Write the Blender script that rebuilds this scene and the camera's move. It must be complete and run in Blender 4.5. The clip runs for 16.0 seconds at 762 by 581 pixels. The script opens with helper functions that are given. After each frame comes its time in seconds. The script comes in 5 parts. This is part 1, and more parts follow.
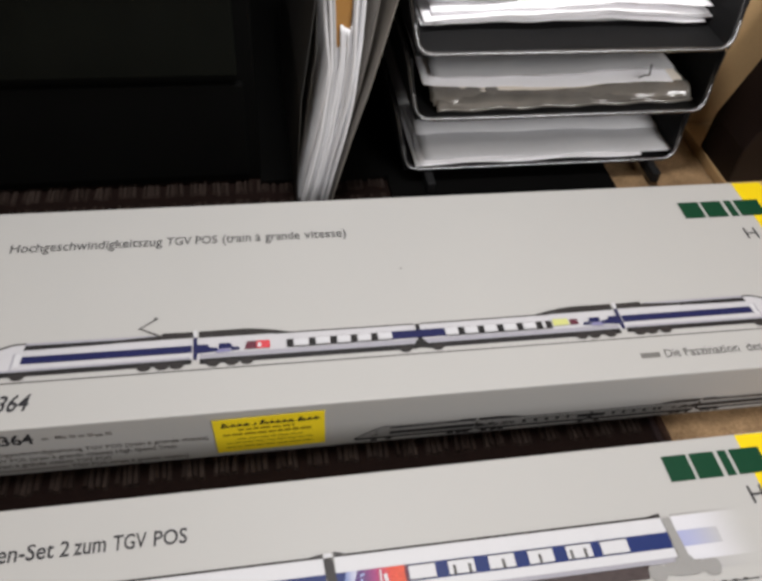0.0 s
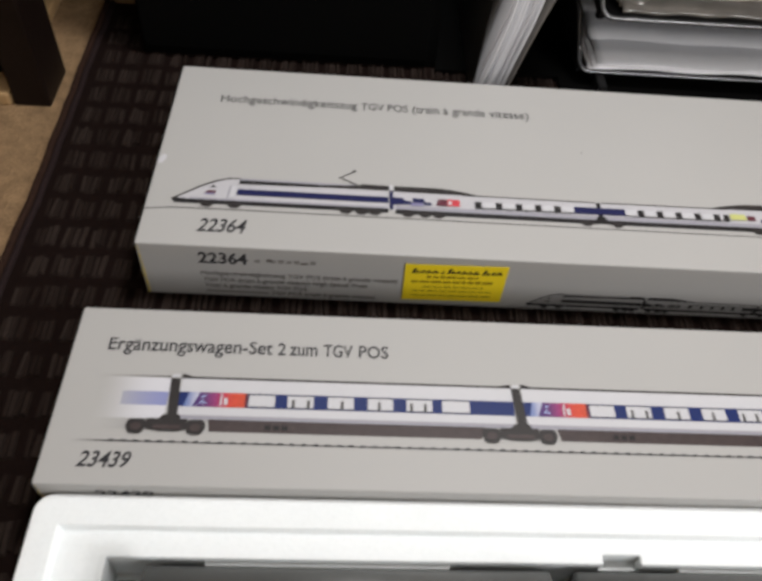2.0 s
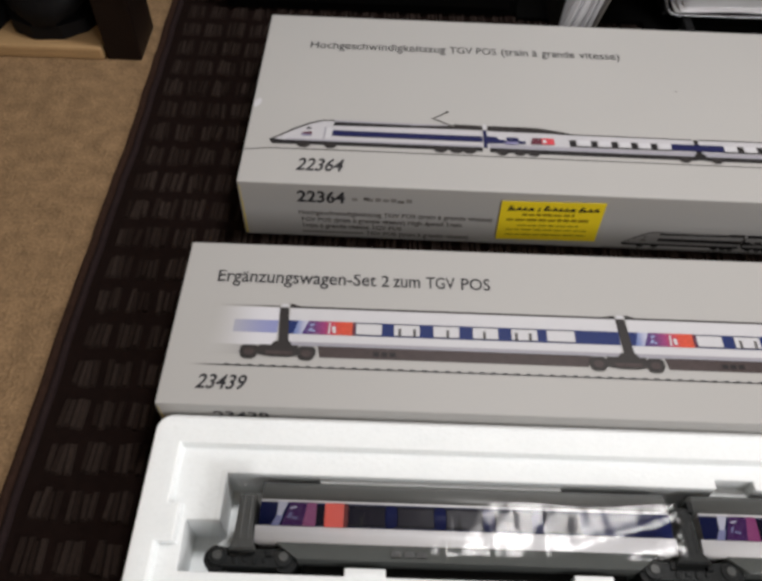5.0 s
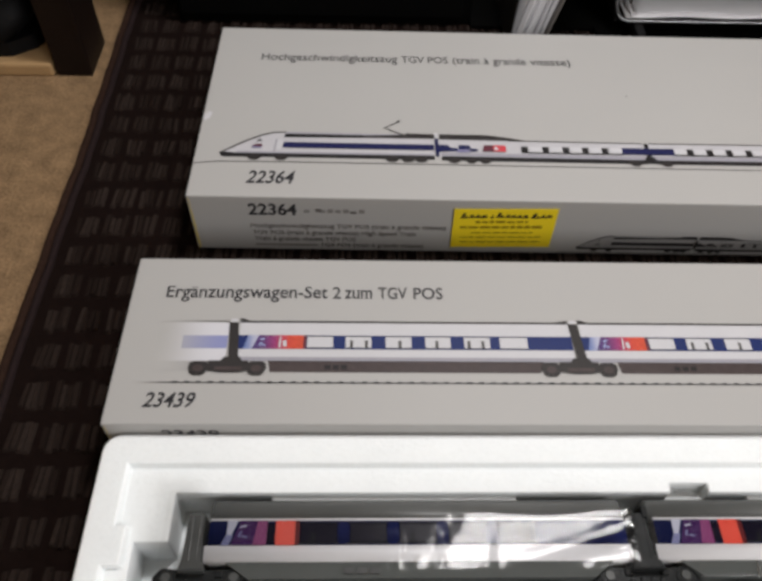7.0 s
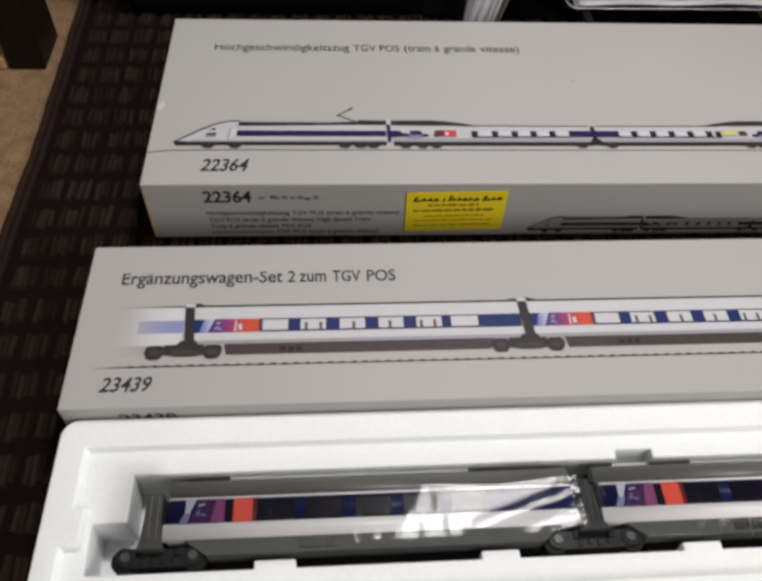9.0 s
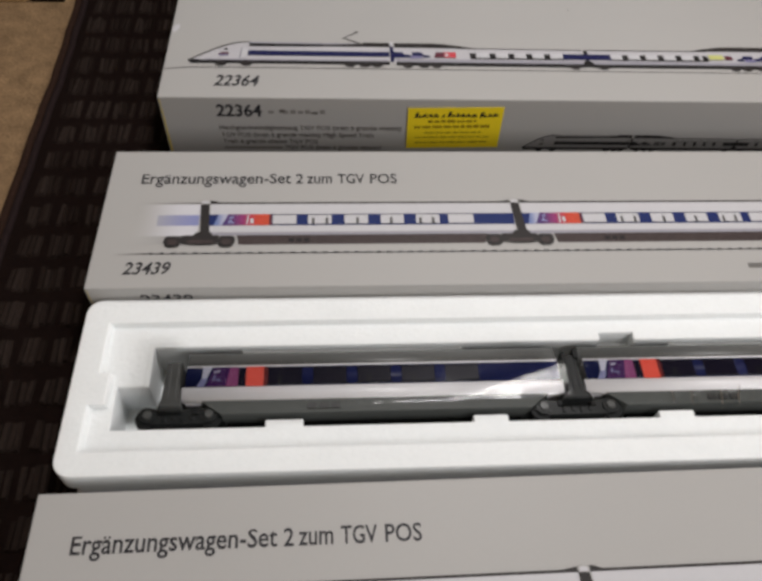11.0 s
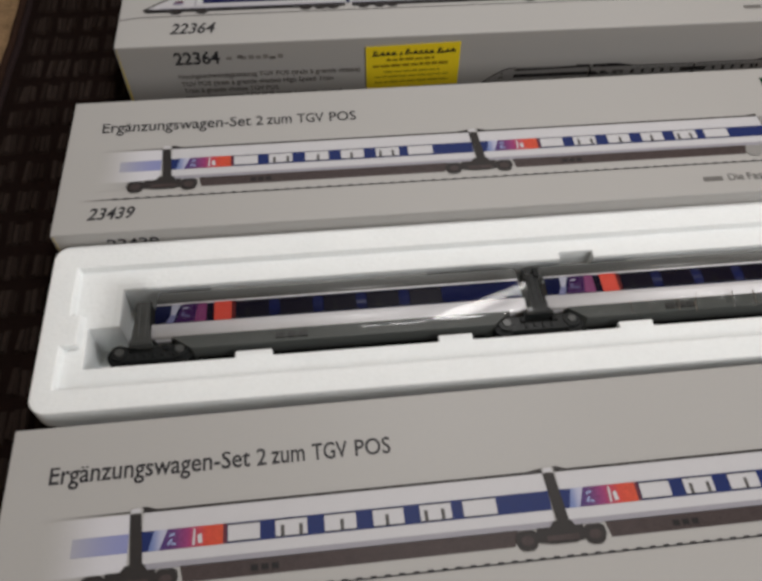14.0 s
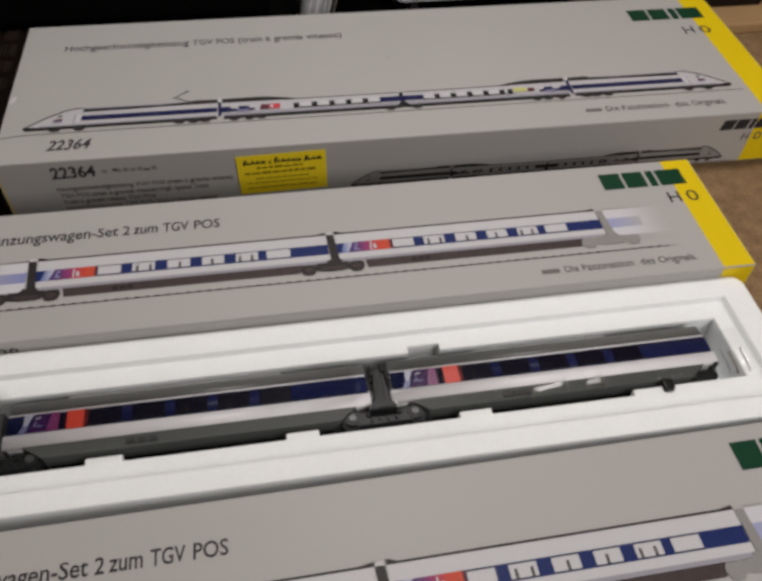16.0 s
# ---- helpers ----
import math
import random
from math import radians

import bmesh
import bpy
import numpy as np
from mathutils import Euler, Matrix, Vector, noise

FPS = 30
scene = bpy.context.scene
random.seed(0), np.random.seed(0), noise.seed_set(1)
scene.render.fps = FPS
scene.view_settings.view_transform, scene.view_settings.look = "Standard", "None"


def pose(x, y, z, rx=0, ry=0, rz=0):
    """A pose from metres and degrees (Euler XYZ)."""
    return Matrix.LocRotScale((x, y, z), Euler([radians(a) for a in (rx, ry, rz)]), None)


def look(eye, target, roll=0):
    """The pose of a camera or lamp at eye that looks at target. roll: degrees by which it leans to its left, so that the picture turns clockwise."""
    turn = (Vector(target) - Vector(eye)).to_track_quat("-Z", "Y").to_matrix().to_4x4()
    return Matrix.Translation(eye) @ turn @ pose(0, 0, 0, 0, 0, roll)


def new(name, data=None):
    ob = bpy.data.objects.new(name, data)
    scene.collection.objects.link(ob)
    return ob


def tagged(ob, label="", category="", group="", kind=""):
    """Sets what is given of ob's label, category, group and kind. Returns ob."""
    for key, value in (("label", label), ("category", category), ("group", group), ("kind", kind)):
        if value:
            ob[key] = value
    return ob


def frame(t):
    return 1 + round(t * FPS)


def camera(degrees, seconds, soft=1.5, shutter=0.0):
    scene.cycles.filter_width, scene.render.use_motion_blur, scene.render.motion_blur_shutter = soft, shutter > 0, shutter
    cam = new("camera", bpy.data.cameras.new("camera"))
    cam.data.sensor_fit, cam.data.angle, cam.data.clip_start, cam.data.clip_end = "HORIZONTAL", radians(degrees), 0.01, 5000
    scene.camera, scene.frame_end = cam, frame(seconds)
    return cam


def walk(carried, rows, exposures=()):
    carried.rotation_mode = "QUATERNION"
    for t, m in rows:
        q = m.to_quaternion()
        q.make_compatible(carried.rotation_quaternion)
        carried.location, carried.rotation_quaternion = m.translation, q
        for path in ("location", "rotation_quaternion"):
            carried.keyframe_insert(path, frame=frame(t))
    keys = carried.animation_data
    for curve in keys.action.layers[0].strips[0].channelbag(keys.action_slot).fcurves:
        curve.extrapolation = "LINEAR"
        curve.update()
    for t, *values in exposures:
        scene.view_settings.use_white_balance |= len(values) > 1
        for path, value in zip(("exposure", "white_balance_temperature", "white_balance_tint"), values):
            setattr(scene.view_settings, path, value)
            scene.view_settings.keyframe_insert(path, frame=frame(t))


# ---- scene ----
cam = camera(54.8, 16.0, soft=3.4, shutter=0.5)
PATH = [
    (0, (0.235, -0.093, 0.438), (0.54, 1.22, -1.039), 5.8),
    (0.5, (0.226, -0.104, 0.436), (0.502, 1.21, -1.047), 4.9),
    (1, (0.201, -0.125, 0.427), (0.436, 1.153, -1.093), 6.4),
    (1.5, (0.176, -0.141, 0.421), (0.337, 1.099, -1.14), 6.5),
    (2, (0.151, -0.155, 0.415), (0.273, 1.08, -1.153), 6.6),
    (2.5, (0.132, -0.172, 0.407), (0.209, 1.051, -1.173), 5.4),
    (3, (0.12, -0.175, 0.406), (0.152, 1.04, -1.182), 4.5),
    (3.5, (0.118, -0.184, 0.406), (0.114, 1.005, -1.203), 1.8),
    (6, (0.117, -0.179, 0.395), (0.129, 1.031, -1.197), 2.4),
    (6.5, (0.123, -0.178, 0.396), (0.153, 1.04, -1.19), 2.2),
    (7, (0.134, -0.179, 0.396), (0.192, 1.041, -1.188), 2.5),
    (7.5, (0.141, -0.176, 0.396), (0.221, 1.041, -1.189), 2.4),
    (8, (0.145, -0.175, 0.397), (0.253, 1.035, -1.192), 2.7),
    (10.5, (0.145, -0.244, 0.399), (0.282, 0.964, -1.189), 4.3),
    (11, (0.143, -0.254, 0.391), (0.265, 0.924, -1.22), 4.0),
    (11.5, (0.143, -0.253, 0.389), (0.266, 0.911, -1.233), 4.0),
    (12, (0.147, -0.254, 0.386), (0.267, 0.908, -1.237), 2.9),
    (12.5, (0.15, -0.253, 0.373), (0.292, 0.875, -1.272), 2.5),
    (13, (0.157, -0.252, 0.368), (0.287, 0.852, -1.295), 2.1),
    (13.5, (0.16, -0.257, 0.372), (0.314, 0.848, -1.287), 2.7),
    (14, (0.158, -0.281, 0.383), (0.297, 0.84, -1.268), 1.7),
    (14.5, (0.172, -0.299, 0.404), (0.328, 0.896, -1.193), 2.0),
    (15, (0.188, -0.305, 0.415), (0.345, 0.931, -1.149), 1.6),
    (15.5, (0.214, -0.291, 0.407), (0.419, 0.968, -1.134), 1.9),
    (16, (0.224, -0.292, 0.411), (0.479, 0.979, -1.112), 2.8),
]
EXPOSURES = [(0.0, 0.12, 6400, 10.5), (2.0, -0.06, 6400, 10.5), (3.5, -0.14, 6450, 11.5), (6.0, -0.15, 6450, 11.5), (8.0, -0.20, 6450, 11.5),
             (10.5, -0.27, 6500, 12), (12.0, -0.43, 6540, 12), (13.5, -0.48, 6540, 11), (14.5, -0.49, 6540, 11.5), (15.5, -0.56, 6620, 13.5), (16.0, -0.60, 6640, 13.5)]
walk(cam, [(t, look(eye, target, roll)) for t, eye, target, roll in PATH], EXPOSURES)

# ---- light: a lamp beyond the cartons and a weaker added fill from the front right ----
world = bpy.data.worlds.new("room_dusk")
scene.world = world
world.use_nodes = True
world.node_tree.nodes["Background"].inputs[0].default_value = (0.9, 0.8, 0.7, 1)
world.node_tree.nodes["Background"].inputs[1].default_value = 0.02

LAMP = (0.33, 0.26, 0.86)
lamp_data = bpy.data.lights.new("desk_lamp_bulb", "POINT")
lamp_data.shadow_soft_size = 0.08
lamp_data.energy, lamp_data.color = 23.4, (1.0, 0.98, 0.955)
lamp = new("desk_lamp_bulb", lamp_data)
lamp.location = LAMP

# Unseen area light, added to brighten the cartons' front faces.
fill_data = bpy.data.lights.new("added_fill", "AREA")
fill_data.shape, fill_data.size = "DISK", 0.8
fill_data.energy, fill_data.color = 15.5, (1.0, 0.985, 0.97)
fill_light = new("added_fill", fill_data)
fill_light.matrix_world = look((1.08, -1.00, 0.88), (0.30, 0.0, 0))


# ---- material helpers ----
def links(mat):
    return mat.node_tree.nodes, mat.node_tree.links


def material(name, colour, rough=0.5, vary=0.12, scale=60.0, bump=0.0, bump_scale=400.0, metal=0.0, coat=0.0, fine=900.0, stain=0.0):
    """A plain surface with grain at two scales."""
    mat = bpy.data.materials.new(name)
    mat.use_nodes = True
    n, l = links(mat)
    b = n["Principled BSDF"]
    b.inputs["Metallic"].default_value = metal
    b.inputs["Coat Weight"].default_value = coat
    b.inputs["Coat Roughness"].default_value = 0.12
    tc = n.new("ShaderNodeTexCoord")
    big, small = n.new("ShaderNodeTexNoise"), n.new("ShaderNodeTexNoise")
    big.inputs["Scale"].default_value, small.inputs["Scale"].default_value = scale, fine
    big.inputs["Detail"].default_value = 5
    for t in (big, small):
        l.new(tc.outputs["Object"], t.inputs["Vector"])
    add = n.new("ShaderNodeMath")
    add.operation = "ADD"
    l.new(big.outputs["Fac"], add.inputs[0])
    l.new(small.outputs["Fac"], add.inputs[1])
    ramp = n.new("ShaderNodeMapRange")
    ramp.inputs["From Min"].default_value, ramp.inputs["From Max"].default_value = 0.6, 1.4
    ramp.inputs["To Min"].default_value, ramp.inputs["To Max"].default_value = 1 - vary, 1 + vary
    l.new(add.outputs[0], ramp.inputs["Value"])
    mix = n.new("ShaderNodeMix")
    mix.data_type, mix.blend_type = "RGBA", "MULTIPLY"
    mix.inputs["Factor"].default_value = 1.0
    mix.inputs["A"].default_value = (*colour, 1)
    l.new(ramp.outputs[0], mix.inputs["B"])
    l.new(mix.outputs["Result"], b.inputs["Base Color"])
    rr = n.new("ShaderNodeMapRange")
    rr.inputs["To Min"].default_value, rr.inputs["To Max"].default_value = max(0.02, rough - 0.08), min(1, rough + 0.08)
    l.new(big.outputs["Fac"], rr.inputs["Value"])
    l.new(rr.outputs[0], b.inputs["Roughness"])
    if bump:
        t = n.new("ShaderNodeTexNoise")
        t.inputs["Scale"].default_value, t.inputs["Detail"].default_value = bump_scale, 3
        l.new(tc.outputs["Object"], t.inputs["Vector"])
        bn = n.new("ShaderNodeBump")
        bn.inputs["Strength"].default_value, bn.inputs["Distance"].default_value = bump, 0.002
        l.new(t.outputs["Fac"], bn.inputs["Height"])
        l.new(bn.outputs[0], b.inputs["Normal"])
    return mat


def tuft_material(name, dark, light, rough=0.95):
    """Yarn whose tone differs from rib to rib."""
    mat = material(name, dark, rough, 0.25, 300.0, 0.6, 1800.0)
    n, l = links(mat)
    g = n.new("ShaderNodeNewGeometry")
    ramp = n.new("ShaderNodeMix")
    ramp.data_type = "RGBA"
    ramp.inputs["A"].default_value, ramp.inputs["B"].default_value = (*dark, 1), (*light, 1)
    l.new(g.outputs["Random Per Island"], ramp.inputs["Factor"])
    mix = [x for x in n if x.bl_idname == "ShaderNodeMix" and x.blend_type == "MULTIPLY"][0]
    l.new(ramp.outputs["Result"], mix.inputs["A"])
    return mat


def fade_material(name, ink, paper, start, end, rough=0.5):
    """Printed ink that fades into the bare card along the print's own length."""
    mat = material(name, ink, rough, 0.03)
    n, l = links(mat)
    tc = [x for x in n if x.bl_idname == "ShaderNodeTexCoord"][0]
    sep = n.new("ShaderNodeSeparateXYZ")
    l.new(tc.outputs["Generated"], sep.inputs[0])
    rng = n.new("ShaderNodeMapRange")
    rng.interpolation_type = "SMOOTHSTEP"
    rng.inputs["From Min"].default_value, rng.inputs["From Max"].default_value = start, end
    l.new(sep.outputs["X"], rng.inputs["Value"])
    ramp = n.new("ShaderNodeMix")
    ramp.data_type = "RGBA"
    ramp.inputs["A"].default_value, ramp.inputs["B"].default_value = (*paper, 1), (*ink, 1)
    l.new(rng.outputs[0], ramp.inputs["Factor"])
    mix = [x for x in n if x.bl_idname == "ShaderNodeMix" and x.blend_type == "MULTIPLY"][0]
    l.new(ramp.outputs["Result"], mix.inputs["A"])
    return mat


CARD = (0.405, 0.400, 0.391)
M = {
    "carpet": material("beige_carpet_pile", (0.232, 0.150, 0.082), 0.95, 0.40, 70.0, 0.9, 420.0, fine=420.0),
    "mat_base": material("mat_backing_weave", (0.0112, 0.0063, 0.0052), 0.95, 0.3, 200.0, 0.8, 1500.0),
    "mat_rib": tuft_material("mat_yarn", (0.0170, 0.0110, 0.0090), (0.0335, 0.0240, 0.0202)),
    "mat_edge": material("mat_binding", (0.034, 0.0185, 0.0135), 0.9, 0.35, 250.0, 0.9, 1200.0),
    "mat_seam": material("mat_inner_binding", (0.025, 0.0165, 0.0165), 0.9, 0.3, 250.0, 0.9, 1200.0),
    "card": material("coated_white_card", CARD, 0.50, 0.02, 9.0, 0.02, 60.0),
    "yellow": material("yellow_print", (0.72, 0.53, 0.006), 0.48, 0.04, 20.0),
    "sticker": material("yellow_sticker_paper", (0.86, 0.66, 0.02), 0.45, 0.03, 30.0),
    "green": material("dark_green_print", (0.003, 0.042, 0.019), 0.50, 0.06),
    "ink": material("dark_grey_print", (0.026, 0.026, 0.030), 0.50, 0.08),
    "ink_grey": material("grey_print", (0.085, 0.082, 0.080), 0.50, 0.08),
    "ink_mark": material("mid_grey_print", (0.150, 0.145, 0.14), 0.50, 0.1),
    "ink_pale": material("pale_grey_print", (0.26, 0.255, 0.25), 0.50, 0.05),
    "sticker_ink": material("brown_sticker_print", (0.28, 0.19, 0.01), 0.5, 0.1),
    "ink_black": material("black_print", (0.018, 0.017, 0.018), 0.50, 0.1),
    "print_roof": material("printed_roof_grey", (0.030, 0.027, 0.027), 0.50, 0.15, 200.0),
    "print_skirt": material("printed_skirt_grey", (0.058, 0.044, 0.044), 0.50, 0.25, 220.0),
    "print_navy": material("printed_navy", (0.013, 0.015, 0.070), 0.50, 0.1, 200.0),
    "print_blue": material("printed_blue", (0.012, 0.024, 0.115), 0.50, 0.08, 200.0),
    "print_pale_blue": material("printed_pale_blue", (0.30, 0.36, 0.58), 0.50, 0.06, 200.0),
    "print_white": material("printed_white", (0.53, 0.53, 0.555), 0.50, 0.03, 100.0),
    "print_train": material("printed_light_grey", (0.47, 0.465, 0.49), 0.50, 0.04, 100.0),
    "print_silver": material("printed_silver_shade", (0.31, 0.305, 0.345), 0.50, 0.04, 100.0),
    "print_crimson": material("printed_crimson", (0.52, 0.06, 0.075), 0.50, 0.25, 400.0),
    "print_lime": material("printed_lime", (0.52, 0.53, 0.20), 0.50, 0.05),
    "foam": material("white_polystyrene", (0.835, 0.868, 0.878), 0.75, 0.03, 40.0, 0.16, 420.0, fine=420.0),
    "car_white": material("white_car_paint", (0.82, 0.82, 0.85), 0.42, 0.03, 100.0),
    "car_blue": material("blue_car_paint", (0.0080, 0.0125, 0.066), 0.42, 0.05, 100.0),
    "car_roof": material("grey_roof_plastic", (0.100, 0.104, 0.102), 0.42, 0.08, 150.0),
    "car_skirt": material("grey_skirt_plastic", (0.076, 0.082, 0.079), 0.42, 0.08, 150.0),
    "car_black": material("black_frame_plastic", (0.008, 0.009, 0.0095), 0.5, 0.15, 200.0),
    "bogie": material("charcoal_bogie_plastic", (0.0135, 0.015, 0.0155), 0.34, 0.15, 200.0, 0.1, 900.0),
    "pylon": material("grey_pylon_plastic", (0.048, 0.051, 0.050), 0.40, 0.12, 150.0),
    "symbol_ink": material("pale_symbol_print", (0.22, 0.21, 0.20), 0.50, 0.10),
    "small_ink": material("brown_grey_print", (0.115, 0.105, 0.098), 0.50, 0.10),
    "pane": material("tinted_window_plastic", (0.0060, 0.0052, 0.0130), 0.3, 0.1, 200.0),
    "car_red": material("red_car_paint", (0.60, 0.055, 0.032), 0.30, 0.05, 200.0),
    "car_purple": material("purple_car_paint", (0.040, 0.013, 0.070), 0.28, 0.15, 300.0),
    "car_magenta": material("magenta_car_paint", (0.17, 0.025, 0.115), 0.30, 0.1, 300.0),
    "car_crimson": material("crimson_car_paint", (0.10, 0.014, 0.016), 0.30, 0.1, 300.0),
    "car_pale": material("pale_blue_car_paint", (0.36, 0.37, 0.46), 0.3, 0.05, 200.0),
    "metal_black": material("black_lacquered_steel", (0.010, 0.010, 0.0105), 0.6, 0.15, 80.0, 0.05, 800.0),
    "wire": material("worn_black_wire", (0.16, 0.16, 0.165), 0.24, 0.25, 120.0, metal=0.85),
    "paper": material("white_office_paper", (0.88, 0.87, 0.90), 0.7, 0.04, 30.0, 0.08, 120.0),
    # Darker copies of the white paper, with shade put into their colour.
    "paper_grey_shaded": material("grey_shaded_office_paper", (0.40, 0.40, 0.41), 0.7, 0.06, 30.0, 0.08, 120.0),
    "paper_shaded": material("shaded_office_paper", (0.62, 0.62, 0.64), 0.7, 0.06, 30.0, 0.08, 120.0),
    "paper_warm": material("cream_office_paper", (0.72, 0.66, 0.58), 0.7, 0.05, 30.0, 0.08, 120.0),
    "sleeve": material("clear_sleeve_plastic", (0.22, 0.205, 0.185), 0.17, 0.2, 25.0, 0.07, 40.0, coat=0.9),
    "envelope": material("ochre_envelope_paper", (0.30, 0.145, 0.03), 0.7, 0.1),
    "folder_edge": material("dark_folder_plastic", (0.045, 0.042, 0.040), 0.35, 0.2, 30.0),
    "folder_cover": material("grey_folder_plastic", (0.17, 0.155, 0.138), 0.35, 0.08, 20.0),
    # Cabinet black, also used where black pieces stand in for shade.
    "cabinet": material("cabinet_lacquer_and_shade", (0.0016, 0.0016, 0.0015), 0.75, 0.25, 12.0, 0.05, 300.0),
    "cabinet_panel": material("charcoal_panel", (0.0036, 0.0040, 0.0030), 0.75, 0.4, 18.0, 0.1, 300.0),
    "brown_wood": material("dark_brown_wood", (0.0085, 0.0048, 0.0037), 0.45, 0.3, 30.0, 0.1, 250.0),
    "tan_wood": material("tan_beech_board", (0.36, 0.23, 0.11), 0.5, 0.15, 20.0, 0.1, 200.0),
    "beech": material("light_beech_board", (0.55, 0.37, 0.19), 0.5, 0.12, 18.0, 0.08, 200.0),
    "shoe": material("black_shoe_leather", (0.0030, 0.0030, 0.0036), 0.6, 0.2, 60.0, 0.2, 500.0),
    "plaster": material("warm_white_plaster", (0.66, 0.60, 0.52), 0.9, 0.06, 3.0, 0.1, 120.0),
}
M["ink_title"] = material("grey_title_print", (0.050, 0.050, 0.052), 0.50, 0.08)
M["ink_slogan"] = material("grey_slogan_print", (0.075, 0.073, 0.072), 0.50, 0.08)
M["print_wine"] = material("printed_wine", (0.110, 0.030, 0.045), 0.50, 0.25, 300.0)
M["print_lilac"] = material("printed_lilac", (0.22, 0.21, 0.36), 0.50, 0.15, 300.0)
M["fade_pale"] = fade_material("fading_pale_flash", (0.43, 0.44, 0.56), (0.15, 0.20, 0.40), 0.1, 0.8)
M["car_lilac"] = material("lilac_car_paint", (0.13, 0.14, 0.27), 0.3, 0.08, 200.0)
M["vent"] = material("dark_vent_plastic", (0.014, 0.015, 0.015), 0.5, 0.15, 200.0)
M["fade_roof_l"] = fade_material("fading_roof_line", (0.10, 0.095, 0.09), CARD, 0.0, 1.0)
M["fade_white_l"] = fade_material("fading_white", (0.59, 0.59, 0.63), CARD, 0.0, 0.8)
M["fade_blue_l"] = fade_material("fading_pale_blue", (0.24, 0.26, 0.47), CARD, -0.6, 1.0)
M["fade_skirt_l"] = fade_material("fading_skirt", (0.30, 0.295, 0.30), CARD, 0.0, 1.0)
M["fade_roof_r"] = fade_material("fading_roof_line_out", (0.30, 0.295, 0.29), CARD, 1.0, 0.0)
M["fade_white_r"] = fade_material("fading_white_out", (0.56, 0.56, 0.60), CARD, 1.0, 0.2)
M["fade_blue_r"] = fade_material("fading_pale_blue_out", (0.32, 0.34, 0.52), CARD, 1.3, 0.0)
M["fade_skirt_r"] = fade_material("fading_skirt_out", (0.36, 0.355, 0.36), CARD, 1.0, 0.0)


def flash_material():
    """Printed flash that runs from indigo through purple and magenta into orange-red along its length."""
    mat = material("printed_colour_flash", (1, 1, 1), 0.50, 0.22, 500.0)
    n, l = links(mat)
    tc = [x for x in n if x.bl_idname == "ShaderNodeTexCoord"][0]
    sep = n.new("ShaderNodeSeparateXYZ")
    l.new(tc.outputs["Generated"], sep.inputs[0])
    ramp = n.new("ShaderNodeValToRGB")
    stops = ((0.0, (0.055, 0.035, 0.150)), (0.22, (0.110, 0.045, 0.150)), (0.42, (0.26, 0.042, 0.150)), (0.58, (0.42, 0.055, 0.090)), (0.72, (0.54, 0.068, 0.042)), (1.0, (0.54, 0.080, 0.040)))
    while len(ramp.color_ramp.elements) < len(stops):
        ramp.color_ramp.elements.new(0.5)
    for e, (at, colour) in zip(ramp.color_ramp.elements, stops):
        e.position, e.color = at, (*colour, 1)
    l.new(sep.outputs["X"], ramp.inputs["Fac"])
    mix = [x for x in n if x.bl_idname == "ShaderNodeMix" and x.blend_type == "MULTIPLY"][0]
    l.new(ramp.outputs["Color"], mix.inputs["A"])
    return mat


M["print_flash"] = flash_material()


def film_material():
    """Thin clear wrapping film: see-through, with gloss by angle and soft crinkles."""
    mat = bpy.data.materials.new("clear_wrapping_film")
    mat.use_nodes = True
    n, l = links(mat)
    n.remove(n["Principled BSDF"])
    tc = n.new("ShaderNodeTexCoord")
    t = n.new("ShaderNodeTexNoise")
    t.inputs["Scale"].default_value, t.inputs["Detail"].default_value = 70.0, 2
    l.new(tc.outputs["Object"], t.inputs["Vector"])
    bn = n.new("ShaderNodeBump")
    bn.inputs["Strength"].default_value, bn.inputs["Distance"].default_value = 0.09, 0.002
    l.new(t.outputs["Fac"], bn.inputs["Height"])
    clear, gloss, mix, fr = n.new("ShaderNodeBsdfTransparent"), n.new("ShaderNodeBsdfGlossy"), n.new("ShaderNodeMixShader"), n.new("ShaderNodeFresnel")
    clear.inputs["Color"].default_value = (0.95, 0.95, 0.95, 1)
    gloss.inputs["Roughness"].default_value = 0.10
    fr.inputs["IOR"].default_value = 1.22
    l.new(bn.outputs[0], gloss.inputs["Normal"])
    l.new(fr.outputs[0], mix.inputs["Fac"])
    l.new(clear.outputs[0], mix.inputs[1])
    l.new(gloss.outputs[0], mix.inputs[2])
    l.new(mix.outputs[0], n["Material Output"].inputs["Surface"])
    return mat


foam_shader = M["foam"].node_tree.nodes["Principled BSDF"]
foam_shader.inputs["Subsurface Weight"].default_value = 0.6
foam_shader.inputs["Subsurface Radius"].default_value = (1.0, 1.0, 1.0)
foam_shader.inputs["Subsurface Scale"].default_value = 0.004
M["film"] = film_material()
for name, mat in M.items():
    if name.startswith(("print_", "ink", "fade_", "card", "yellow", "green", "sticker")):
        mat.node_tree.nodes["Principled BSDF"].inputs["Specular IOR Level"].default_value = 0.22
for dull in ("brown_wood", "shoe", "metal_black", "bogie", "car_black", "car_skirt", "car_blue", "car_crimson", "car_purple"):
    M[dull].node_tree.nodes["Principled BSDF"].inputs["Specular IOR Level"].default_value = 0.15
M["mat_rib"].node_tree.nodes["Principled BSDF"].inputs["Specular IOR Level"].default_value = 0.05
